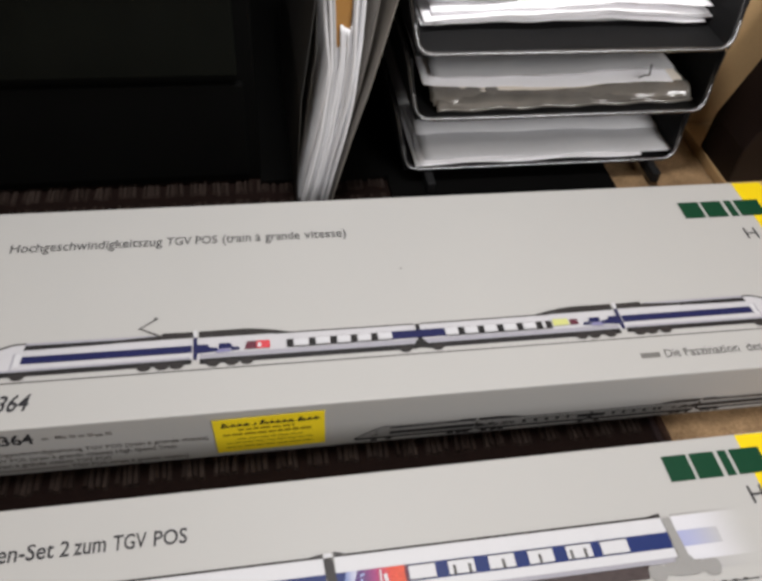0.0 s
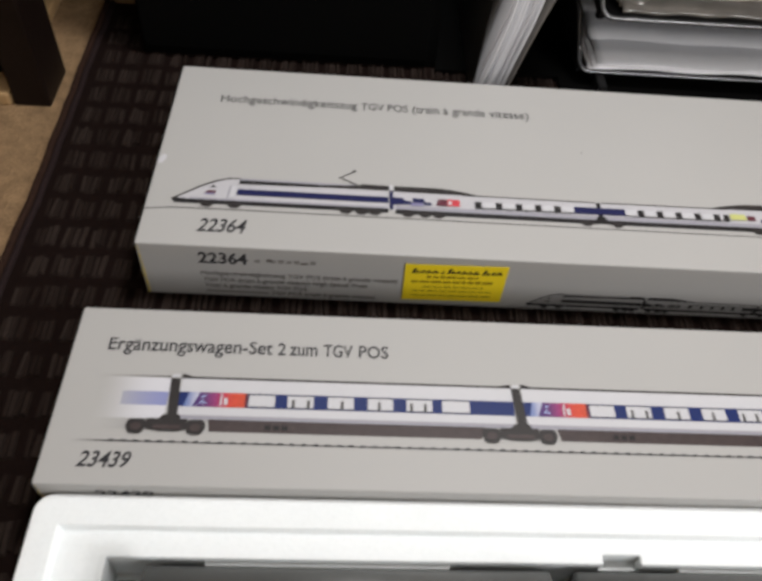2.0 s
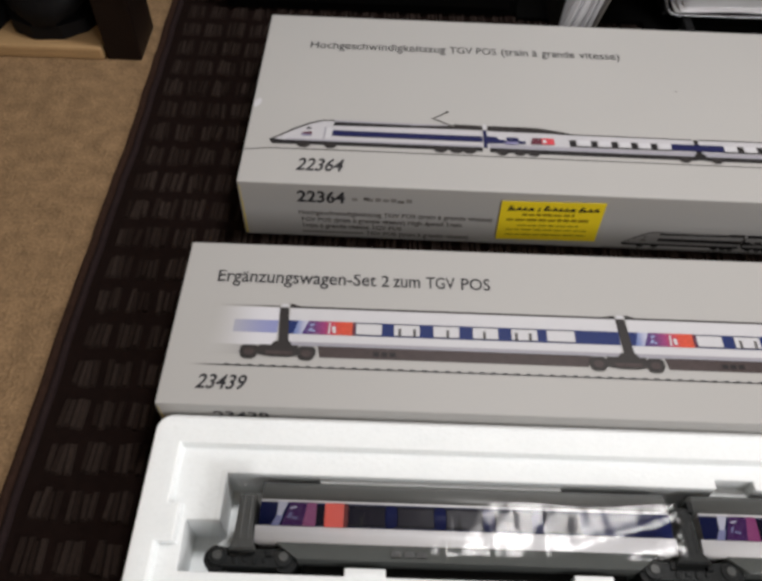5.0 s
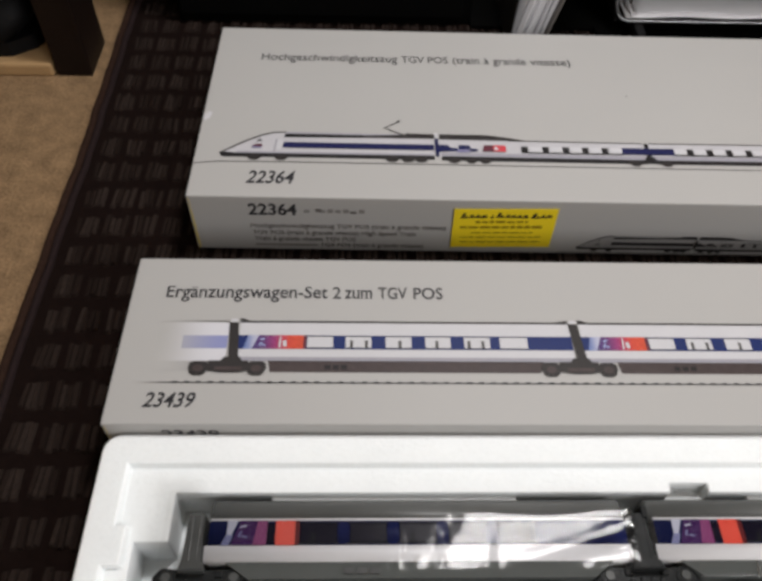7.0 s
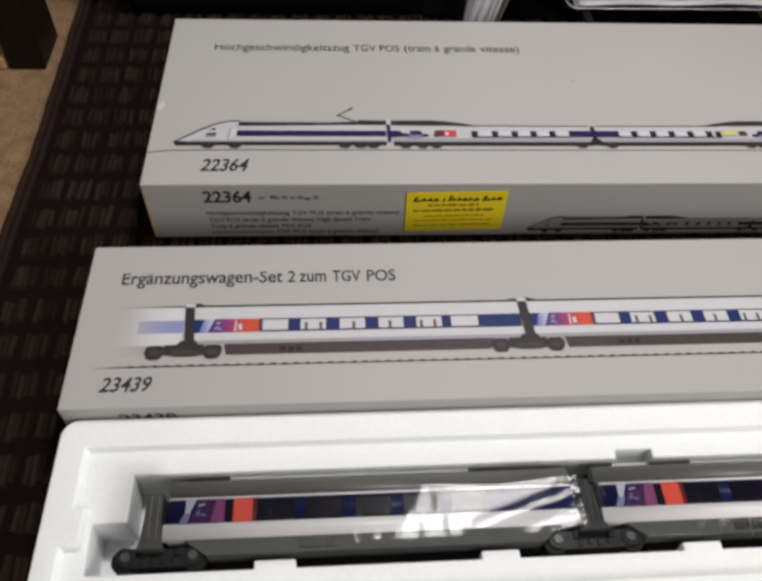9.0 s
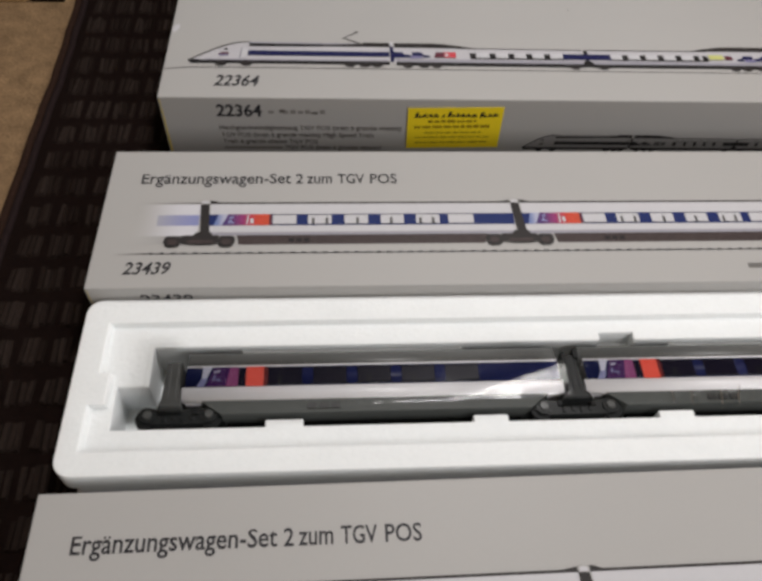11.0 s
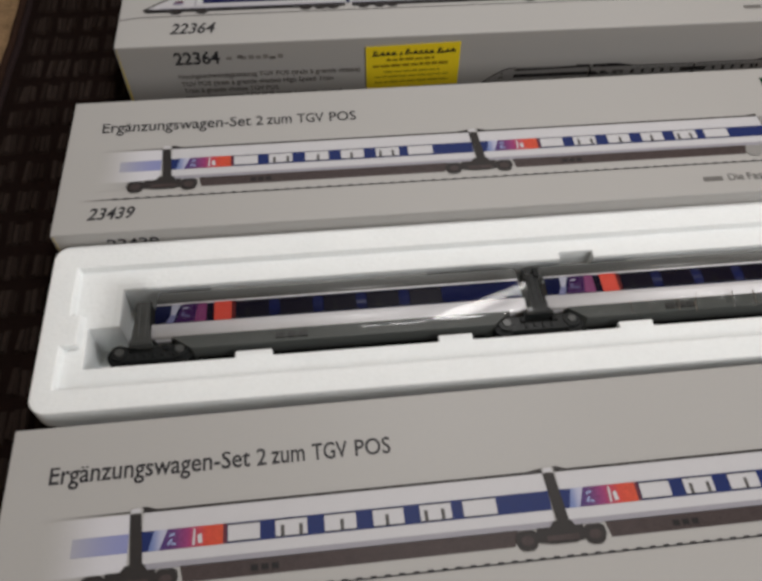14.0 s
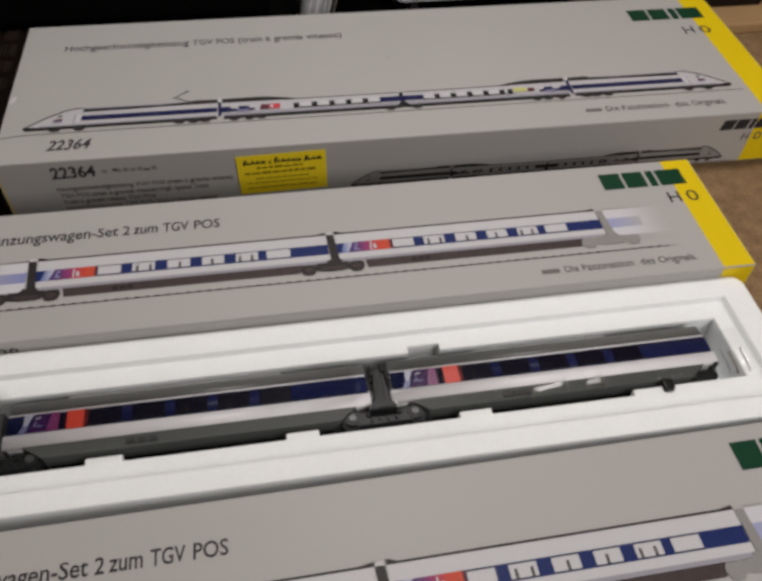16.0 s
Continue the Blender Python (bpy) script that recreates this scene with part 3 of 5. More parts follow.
def train_shapes(s=1.0):
    """Outline pieces of the printed four-part train, in (u, v) from its nose and rail line; scaled by s in both ways."""
    P = {k: [] for k in ("white", "navy", "roof", "skirt", "red", "lime", "pane", "wheel", "line", "lilac", "shade", "strip", "bright", "wine")}
    j1, j2, j3, n1 = 0.1488, 0.2957, 0.4393, 0.5815
    roof0, roof1, navy0, navy1, skirt1, skirt0 = 0.0262, 0.0308, 0.0147, 0.0200, 0.0092, 0.0053
    # the two power cars
    for side in (0, 1):
        f = (lambda u: u) if side == 0 else (lambda u: n1 - u * (n1 - j3) / j1)
        P["white"].append([(f(0.001), 0.0085), (f(0.006), 0.0078), (f(j1 - 0.0018), 0.0085), (f(j1 - 0.0018), roof0), (f(0.044), roof0 + 0.0020), (f(0.042), 0.0310), (f(0.036), 0.0306), (f(0.028), 0.0276), (f(0.018), 0.0218), (f(0.008), 0.0148)])
        P["line"].append([(f(-0.0002), 0.0090), (f(0.0022), 0.0090), (f(0.018), 0.0208), (f(0.028), 0.0267), (f(0.036), 0.0298), (f(0.044), 0.0303), (f(0.044), 0.0316), (f(0.036), 0.0313), (f(0.027), 0.0281), (f(0.017), 0.0222)])
        P["skirt"].append([(f(-0.0002), 0.0092), (f(0.0028), 0.0050), (f(0.030), skirt0), (f(j1 - 0.002), skirt0), (f(j1 - 0.002), skirt1), (f(0.040), skirt1 - 0.0002), (f(0.012), 0.0090), (f(0.004), 0.0098)])
        P["strip"].append([(f(0.0430), 0.0255), (f(0.0975), 0.0262), (f(0.0975), 0.0288), (f(0.0440), 0.0292)])
        P["shade"].append([(f(0.0430), 0.0291), (f(0.125), 0.0286), (f(0.125), 0.0308), (f(0.0430), 0.0314)])
        P["roof"].append([(f(0.0975), 0.0264), (f(0.1270), 0.0266), (f(0.1270), 0.0300), (f(0.0975), 0.0286)])
        P["roof"].append([(f(0.1270), 0.0268), (f(j1 - 0.0014), 0.0268), (f(j1 - 0.0014), 0.0313), (f(0.1275), 0.0318)])
        P["navy"].append([(f(0.0428), navy0), (f(j1 - 0.002), navy0 - 0.0002), (f(j1 - 0.002), navy1), (f(0.0434), navy1 + 0.0002)])
        P["shade"].append([(f(0.012), 0.0088), (f(j1 - 0.003), 0.0090), (f(j1 - 0.003), 0.0112), (f(0.012), 0.0108)])
        P["shade"].append([(f(0.0365), 0.0100), (f(0.0376), 0.0100), (f(0.0386), 0.0235), (f(0.0375), 0.0235)])
        P["pane"].append([(f(0.0385), 0.0125), (f(0.0420), 0.0125), (f(0.0425), 0.0225), (f(0.0390), 0.0225)])
        P["lilac"].append([(f(0.0216), 0.0140), (f(0.0290), 0.0140), (f(0.0284), 0.0150), (f(0.0222), 0.0152)])
        P["wine"].append([(f(0.0214), 0.0154), (f(0.0292), 0.0154), (f(0.0286), 0.0178), (f(0.0236), 0.0172)])
        P["strip"].append([(f(0.0240), 0.0208), (f(0.0285), 0.0212), (f(0.0276), 0.0226), (f(0.0262), 0.0230)])
        P["navy"].append([(f(j1 - 0.0010), 0.0085), (f(j1 + 0.0014), 0.0085), (f(j1 + 0.0012), 0.0262), (f(j1 - 0.0012), 0.0262)])
        P["bright"].append([(f(j1 - 0.0013), 0.0266), (f(j1 + 0.0010), 0.0266), (f(j1 + 0.0010), 0.0318), (f(j1 - 0.0013), 0.0318)])
        for c in (0.0243, 0.0426, 0.1178, 0.1287, 0.1376):
            P["wheel"].append([(f(c) + 0.0046 * math.cos(q * math.tau / 8 + 0.39), 0.0050 + 0.0029 * math.sin(q * math.tau / 8 + 0.39)) for q in range(8)])
    # the two coaches
    for side in (0, 1):
        k = (j3 - j2) / (j2 - j1)
        f = (lambda u: u) if side == 0 else (lambda u: j3 - (u - j1) * k)
        P["white"].append([(f(j1 + 0.0018), 0.0078), (f(j2 - 0.0018), 0.0078), (f(j2 - 0.0018), 0.0254), (f(j1 + 0.0018), roof0)])
        P["line"].append([(f(j1 + 0.050), 0.0254), (f(j2 - 0.0022), 0.0250), (f(j2 - 0.0022), 0.0261), (f(j1 + 0.050), 0.0266)])
        P["roof"].append([(f(j1 + 0.0022), 0.0262), (f(j1 + 0.040), 0.0260), (f(j1 + 0.064), 0.0257), (f(j1 + 0.052), 0.0286), (f(j1 + 0.040), 0.0308), (f(j1 + 0.032), 0.0315), (f(j1 + 0.0022), 0.0314)])
        P["skirt"].append([(f(j1 + 0.003), 0.0048), (f(j2 - 0.003), 0.0046), (f(j2 - 0.003), 0.0086), (f(j1 + 0.003), 0.0090)])
        P["shade"].append([(f(j1 + 0.003), 0.0088), (f(j2 - 0.003), 0.0084), (f(j2 - 0.003), 0.0126), (f(j1 + 0.003), 0.0128)])
        for c in (0.0114, 0.0232, 0.0327, 0.1360):
            P["wheel"].append([(f(j1 + c) + 0.0042 * math.cos(q * math.tau / 8 + 0.39), 0.0048 + 0.0028 * math.sin(q * math.tau / 8 + 0.39)) for q in range(8)])
        P["navy"] += [[(f(j1 + 0.001), 0.0132), (f(j1 + 0.0150), 0.0142), (f(j1 + 0.0140), 0.0168), (f(j1 + 0.0090), 0.0176), (f(j1 + 0.0080), 0.0200), (f(j1 + 0.001), 0.0202)],
                      [(f(j1 + 0.0150), 0.0158), (f(j1 + 0.0240), 0.0160), (f(j1 + 0.0225), 0.0200), (f(j1 + 0.0150), 0.0202)],
                      [(f(j1 + 0.0225), 0.0138), (f(j1 + 0.0285), 0.0142), (f(j1 + 0.0275), 0.0166), (f(j1 + 0.0235), 0.0166)],
                      rect(min(f(j2 - 0.0187), f(j2)), max(f(j2 - 0.0187), f(j2)), 0.0136, 0.0200)]
        P["lilac"].append([(f(j1 + 0.0130), 0.0128), (f(j1 + 0.0230), 0.0132), (f(j1 + 0.0215), 0.0156), (f(j1 + 0.0150), 0.0156)])
        if side == 0:
            P["wine"].append([(f(j1 + 0.0312), 0.0140), (f(j1 + 0.0398), 0.0140), (f(j1 + 0.0390), 0.0203), (f(j1 + 0.0330), 0.0203)])
            P["red"].append(rect(f(j1 + 0.0390), f(j1 + 0.0478), 0.0140, 0.0203))
            P["bright"].append([(f(j1 + 0.0396), 0.0152), (f(j1 + 0.0424), 0.0152), (f(j1 + 0.0420), 0.0180), (f(j1 + 0.0400), 0.0188)])
            walls = (0.0589, 0.0735, 0.0876, 0.1012, 0.1148)
        else:
            P["lime"].append([(f(j1 + 0.0503), 0.0150), (f(j1 + 0.0385), 0.0152), (f(j1 + 0.0388), 0.0206), (f(j1 + 0.0500), 0.0208)])
            P["wine"].append([(f(j1 + 0.0375), 0.0150), (f(j1 + 0.0315), 0.0152), (f(j1 + 0.0318), 0.0196), (f(j1 + 0.0372), 0.0200)])
            walls = (0.0515, 0.0586, 0.0728, 0.0870, 0.1010, 0.1150)
        for w in walls:
            P["strip"].append(rect(min(f(j1 + w - 0.0004), f(j1 + w + 0.0040)), max(f(j1 + w - 0.0004), f(j1 + w + 0.0040)), 0.0133, 0.0200))
        for w, e in zip(walls, list(walls[1:]) + [0.1290]):
            a, b = sorted((f(j1 + w + 0.0044), f(j1 + e - 0.0006)))
            P["bright"].append(rect(a, b, 0.0141, 0.0194))
            P["line"] += [rect(a - 0.0008, b + 0.0006, 0.0131, 0.0138), rect(a - 0.0008, b + 0.0006, 0.0196, 0.0202)]
            P["strip"] += [rect(a + (b - a) * g, a + (b - a) * (g + 0.05), 0.0142, 0.0168) for g in (0.18, 0.66)]
    P["strip"] += [[(j2 - 0.0016, 0.0100), (j2 + 0.0018, 0.0100), (j2 + 0.0014, 0.0252), (j2 - 0.0014, 0.0252)], [(j2 - 0.0060, 0.0050), (j2 + 0.0070, 0.0050), (j2 + 0.0024, 0.0120), (j2 - 0.0022, 0.0120)]]
    # pantograph
    P["line"] += [[(0.1255, 0.0292), (0.1285, 0.0296), (0.1130, 0.0378), (0.1114, 0.0374)], [(0.1115, 0.0368), (0.1130, 0.0366), (0.1236, 0.0440), (0.1228, 0.0450)], [(0.1212, 0.0444), (0.1240, 0.0438), (0.1244, 0.0456), (0.1222, 0.0460)]]
    return {k: [[(u * s, v * s) for u, v in shape] for shape in shapes] for k, shapes in P.items()}


def train_print(root, du, dv, s, plane, h, grey=False):
    P = train_shapes(s)
    if grey:
        P["line"] = P["line"][:-3]
    mats = dict(lilac="print_lilac", shade="print_silver", white="print_train", pane="print_white", navy="print_navy", roof="print_roof", skirt="ink_black", red="print_crimson", lime="print_lime", wheel="print_roof", line="ink_grey", strip="ink_black", bright="print_white", wine="print_wine")
    if grey:
        mats.update(lilac="ink_mark", shade="ink_pale", white="ink_pale", navy="ink_black", red="ink_grey", lime="ink_pale", roof="ink_black", skirt="ink_black", wheel="ink_black", line="ink", bright="ink_pale", wine="ink_grey", pane="ink_pale")
    names = dict(lilac="printed_lilac_mark", shade="printed_shade", white="printed_side", pane="printed_door", navy="printed_band", roof="printed_roof", skirt="printed_skirt", red="printed_red_mark", lime="printed_lime_mark", wheel="printed_wheel", line="printed_outline", strip="printed_dark_strip", bright="printed_window", wine="printed_wine_mark")
    for level, k in enumerate(("white", "shade", "line", "skirt", "roof", "strip", "pane", "wheel", "navy", "lilac", "wine", "red", "lime", "bright"), 1):
        if P[k]:
            printed(root, names[k], [[(u + du, v + dv) for u, v in shape] for shape in P[k]], mats[k], level, plane, h)


BOX1 = (0.6370, 0.1890, 0.0515)


def train_carton(m):
    L, D, H = BOX1
    root = empty("train_carton", m, "long white train carton with yellow ends and a printed train", "cardboard box", "flat train cartons")
    carton_body(root, L, D, H)
    printed(root, "yellow_stripe", [rect(0.6095, L - 0.0008, 0.0008, D - 0.0008)], "yellow", 1, TOP, H, "yellow printed corner stripe")
    printed(root, "yellow_stripe", [rect(0.6050, L - 0.0008, 0.0008, H - 0.0008)], "yellow", 1, FRONT)
    train_print(root, 0.0162, 0.0322, 1.0, TOP, H)
    printed(root, "printed_rail", [[(0.0008, 0.0301), (0.0170, 0.0323), (0.0600, 0.0326), (0.6050, 0.0318), (0.6050, 0.0326), (0.0600, 0.0336), (0.0170, 0.0332), (0.0008, 0.0310)]], "ink_grey", 2, TOP, H)
    word_row(root, (("Hochgeschwindigkeitszug", 0.0350, 0.1394), ("TGV", 0.1423, 0.1602), ("POS", 0.1630, 0.1786), ("(train", 0.1823, 0.2030), ("à", 0.2062, 0.2103), ("grande", 0.2135, 0.2390), ("vitesse)", 0.2425, 0.2738)), 0.1466, 0.1548, "ink_title", 2, TOP, H, 0.0, 0.010)
    lettering(root, "22364", 0.0372, 0.0692, 0.0126, 0.0242, "ink", 2, TOP, H, 0.24, 0.018)
    printed(root, "slogan_mark", [rect(0.4586, 0.4725, 0.0148, 0.0190)], "ink_mark", 2, TOP, H, "brand word as a grey bar")
    word_row(root, (("Die", 0.4762, 0.4870), ("Faszination", 0.4902, 0.5305), ("des", 0.5362, 0.5478), ("Originals.", 0.5508, 0.5815)), 0.0142, 0.0208, "ink_slogan", 2, TOP, H, 0.0, 0.008)
    brand_blocks(root, 0.5500, 0.6220, 0.1475, 0.1665, "green", 3, TOP, H)
    lettering(root, "H", 0.5920, 0.6020, 0.1215, 0.1335, "ink", 3, TOP, H)
    lettering(root, "0", 0.6080, 0.6185, 0.1215, 0.1335, "ink", 3, TOP, H)
    # White spot painted on as the card's gloss highlight by the left edge.
    printed(root, "edge_glint", [[(0.0035 + 0.0028 * math.cos(q * math.tau / 9), 0.0795 + 0.0050 * math.sin(q * math.tau / 9 + 0.4)) for q in range(9)]], "print_white", 3, TOP, H, "small painted white highlight at the edge")
    printed(root, "speck", [[(0.3095 + 0.0011 * math.cos(q * math.tau / 7), 0.1105 + 0.0010 * math.sin(q * math.tau / 7)) for q in range(7)]], "ink_pale", 3, TOP, H, "small grey speck of dirt")
    # front face
    printed(root, "yellow_edge", [[(0.0011, 0.0012), (0.0022, 0.0012), (0.0015, H - 0.0015), (0.0012, H - 0.0015)]], "yellow", 1, FRONT, 0, "thin yellow folded edge")
    lettering(root, "22364", 0.0387, 0.0710, 0.0350, 0.0453, "ink", 2, FRONT, 0, 0.06, 0.026)
    printed(root, "symbol_mark", [rect(0.0755 + 0.0052 * q, 0.0793 + 0.0052 * q, 0.0374, 0.0402 + 0.0008 * (q % 2)) for q in (0, 2, 3, 4, 5, 7)], "symbol_ink", 2, FRONT, 0, "", True)
    printed(root, "symbol_mark", [rect(0.0833, 0.0872, 0.0384, 0.0412), rect(0.1060, 0.1105, 0.0370, 0.0392)], "small_ink", 3, FRONT, 0, "", True)
    small = (("Hochgeschwindigkeitszug TGV POS (train à grande vitesse)", 0.0391, 0.1712, 0.0225), ("TGV POS (train à grande vitesse) High Speed Train", 0.0398, 0.1510, 0.0158),
             ("Train à grande vitesse TGV POS", 0.0402, 0.1100, 0.0095), ("TGV POS (train à grande vitesse)", 0.0850, 0.1570, 0.0036))
    for words, a, b, z in small:
        lettering(root, words, a, b, z, z + 0.0040, "small_ink", 2, FRONT, 0, 0.0, 0.026, "small_print")
    printed(root, "small_print_bar", [rect(0.0405, 0.0835, 0.0040, 0.0064)], "symbol_ink", 2, FRONT, 0, "unreadable word as a grey bar")
    train_print(root, 0.2635, 0.0020, 0.558, FRONT, 0, True)
    printed(root, "printed_rail", [rect(0.252, 0.595, 0.0014, 0.0021)], "ink_grey", 2, FRONT)
    brand_blocks(root, 0.5735, 0.6180, 0.0350, 0.0450, "ink", 3, FRONT, 0, 0.002)
    lettering(root, "H", 0.5975, 0.6035, 0.0230, 0.0310, "ink_grey", 3, FRONT)
    lettering(root, "0", 0.6085, 0.6150, 0.0230, 0.0310, "ink_grey", 3, FRONT)
    # dealer's sticker, stuck on a little askew
    bm = bmesh.new()
    add_box(bm, 0.0, 0.0690, -0.0011, -0.0008, 0.0, 0.0378)
    st = part("sticker", bm, "sticker", root, "yellow paper dealer sticker")
    st.matrix_local = pose(0.1757, 0, 0.0062, 0, -1.2, 0)
    rng = random.Random(21)
    bars, u = [], 0.0045
    for w in (0.0068, 0.0052, 0.0050, 0.0056, 0.0, 0.0030, 0.0, 0.0072, 0.0048, 0.0050, 0.0048, 0.0056, 0.0, 0.0074, 0.0046, 0.0058):
        if w:
            z = 0.0292 + rng.uniform(-0.0004, 0.0004)
            bars += [rect(u, u + w * 0.30, z, z + 0.0040 * (1.25 if w > 0.0066 else 0.80), 0.0016), rect(u + w * 0.34, u + w * 0.76, z + 0.0002, z + 0.0016, 0.0006), rect(u + w * 0.44, u + w * 0.60, z + 0.0016, z + 0.0030, 0.0008)]
        u += (w or 0.0022) * 0.79
    printed(st, "sticker_title", bars, "ink_black", 15, FRONT, 0, "dark script title as plain bars", True)
    bars = []
    for a, b, z, thick in ((0.0150, 0.0500, 0.0244, 0.0022), (0.0050, 0.0605, 0.0192, 0.0026), (0.0130, 0.0545, 0.0143, 0.0012), (0.0060, 0.0610, 0.0100, 0.0011), (0.0060, 0.0615, 0.0050, 0.0012)):
        while a < b:
            w = min(rng.uniform(0.0030, 0.0075), b - a)
            bars.append(rect(a, a + w, z, z + thick * rng.uniform(0.8, 1.1)))
            a += w + 0.0010
    printed(st, "sticker_print", bars, "sticker_ink", 15, FRONT, 0, "brown unreadable print as bars", True)
    return root


REST = 0.0035
YAW1, YAW2, YAW3 = -0.55, -0.12, 0.50
train_carton(pose(0.0212, 0.1600, REST, 0, 0, YAW1))
wagon_carton(pose(0.0, 0.0, REST, 0, 0, YAW2), "white wagon-set carton beside an open foam tray", 0.0455)
wagon_carton(pose(-0.0003, -0.2293, REST, 0, 0, YAW3), "white emptied wagon-set carton in front of the foam tray", 0.0385)


# ---- foam tray and wagons ----
TRAY = pose(-0.0015, -0.1035, REST)
TRAY_H = 0.0365
FOAM = (0.0027, 0.5342, -0.0048, 0.1023)


def foam_tray():
    """A moulded tray: a flat rim, a shallow ledge inside it and a deep well with tabs for the wagons."""
    a0, a1, b0, b1 = FOAM
    ledge, deep = TRAY_H - 0.0042, 0.006
    us = [a0, 0.0138, 0.0170, 0.0226, 0.0263, 0.0430, 0.0911, 0.1063, 0.1263, 0.2171, 0.2360, 0.2970, 0.3171, 0.3190, 0.3386, 0.4278, 0.5030, 0.5160, a1]
    vs = [b0, 0.0084, 0.0219, 0.0259, 0.0347, 0.0469, 0.0540, 0.0694, 0.0717, 0.0766, 0.0863, b1]
    tabs = ((0.1063, 0.1263), (0.2171, 0.2360), (0.3190, 0.3386), (0.4278, 0.5030))

    def level(u, v):
        if u < 0.0138 or u > 0.5160 or v < 0.0084 or v > 0.0863:
            return TRAY_H
        if (u < 0.0170 and v > 0.0347) or (u < 0.0226 and 0.0347 < v < 0.0540):
            return TRAY_H
        if 0.2970 < u < 0.3171 and 0.0717 < v < 0.0766:
            return 0.0215
        if v < 0.0219 or v > 0.0717 or u < 0.0263 or u > 0.5030:
            return ledge
        if u < 0.0430 and v > 0.0469:
            return ledge
        if v < 0.0259 and any(a < u < b for a, b in tabs):
            return ledge
        if v > 0.0694 and (0.0911 < u < 0.2171 or 0.3386 < u < 0.4278):
            return 0.0275
        return deep
    bm = bmesh.new()
    cache = {}

    def vert(u, v, z):
        k = (round(u, 5), round(v, 5), round(z, 5))
        if k not in cache:
            cache[k] = bm.verts.new(k)
        return cache[k]
    nu, nv = len(us) - 1, len(vs) - 1
    z = [[level((us[i] + us[i + 1]) / 2, (vs[j] + vs[j + 1]) / 2) for j in range(nv)] for i in range(nu)]
    zs = sorted({0.0} | {q for r in z for q in r})

    def wall(a, b, lo, hi):
        cuts = [q for q in zs if lo <= q <= hi]
        for p, q in zip(cuts, cuts[1:]):
            bm.faces.new((vert(*a, p), vert(*b, p), vert(*b, q), vert(*a, q)))
    for i in range(nu):
        for j in range(nv):
            a, b, c, d = (us[i], vs[j]), (us[i + 1], vs[j]), (us[i + 1], vs[j + 1]), (us[i], vs[j + 1])
            bm.faces.new([vert(*p, z[i][j]) for p in (a, b, c, d)])
            bm.faces.new([vert(*p, 0.0) for p in (d, c, b, a)])
            right = z[i + 1][j] if i + 1 < nu else 0.0
            back = z[i][j + 1] if j + 1 < nv else 0.0
            if right != z[i][j]:
                wall(b, c, min(right, z[i][j]), max(right, z[i][j]))
            if back != z[i][j]:
                wall(d, c, min(back, z[i][j]), max(back, z[i][j]))
            if i == 0:
                wall(a, d, 0.0, z[i][j])
            if j == 0:
                wall(a, b, 0.0, z[i][j])
    bmesh.ops.recalc_face_normals(bm, faces=bm.faces)
    # the rim slopes softly down to the ledge; the outer walls and the well have draught
    for v in bm.verts:
        x, y, h = v.co
        inner = a0 + 0.001 < x < a1 - 0.001 and b0 + 0.001 < y < b1 - 0.001
        if inner and abs(h - ledge) < 1e-5 and (abs(y - 0.0084) < 1e-4 or abs(y - 0.0863) < 1e-4):
            v.co.y += 0.0014 if y < 0.05 else -0.0014
        if inner and abs(h - ledge) < 1e-5 and (x < 0.0231 or abs(x - 0.5160) < 1e-4):
            v.co.x += 0.0014 if x < 0.05 else -0.0014
        if not inner and h < 0.001:
            v.co.x += 0.0012 if x < 0.1 else (-0.0012 if x > 0.5 else 0)
            v.co.y += 0.0012 if y < b0 + 0.001 else (-0.0012 if y > b1 - 0.001 else 0)
    corner = [e for e in bm.edges if all(min(abs(v.co.x - a0), abs(v.co.x - a1)) < 0.0015 and min(abs(v.co.y - b0), abs(v.co.y - b1)) < 0.0015 for v in e.verts)]
    bmesh.ops.bevel(bm, geom=corner, offset=0.0095, segments=6, affect="EDGES", profile=0.5)
    sharp = [e for e in bm.edges if len(e.link_faces) == 2 and e.calc_face_angle(0) > 0.6]
    bmesh.ops.bevel(bm, geom=sharp, offset=0.0010, segments=3, affect="EDGES", profile=0.5, clamp_overlap=True)
    ob = part("foam_tray", bm, "foam")
    ob.matrix_world = TRAY
    return tagged(ob, "open white polystyrene tray holding two wrapped model wagons", "foam tray")


foam_tray()


def strip(x0, x1, section, mat, name, root, ends=True, smooth=True):
    """A body strip: a line of (v, z) carried from x0 to x1, with thickness towards the body's middle."""
    bm = bmesh.new()
    inner = [(v, z - 0.0012) for v, z in section]
    loop = list(section) + inner[::-1]
    a = [bm.verts.new((x0, v, z)) for v, z in loop]
    b = [bm.verts.new((x1, v, z)) for v, z in loop]
    n = len(loop)
    for k in range(n):
        bm.faces.new((a[k], a[(k + 1) % n], b[(k + 1) % n], b[k]))
    bm.faces.new(a[::-1])
    bm.faces.new(b)
    return part(name, bm, mat, root, "", smooth)


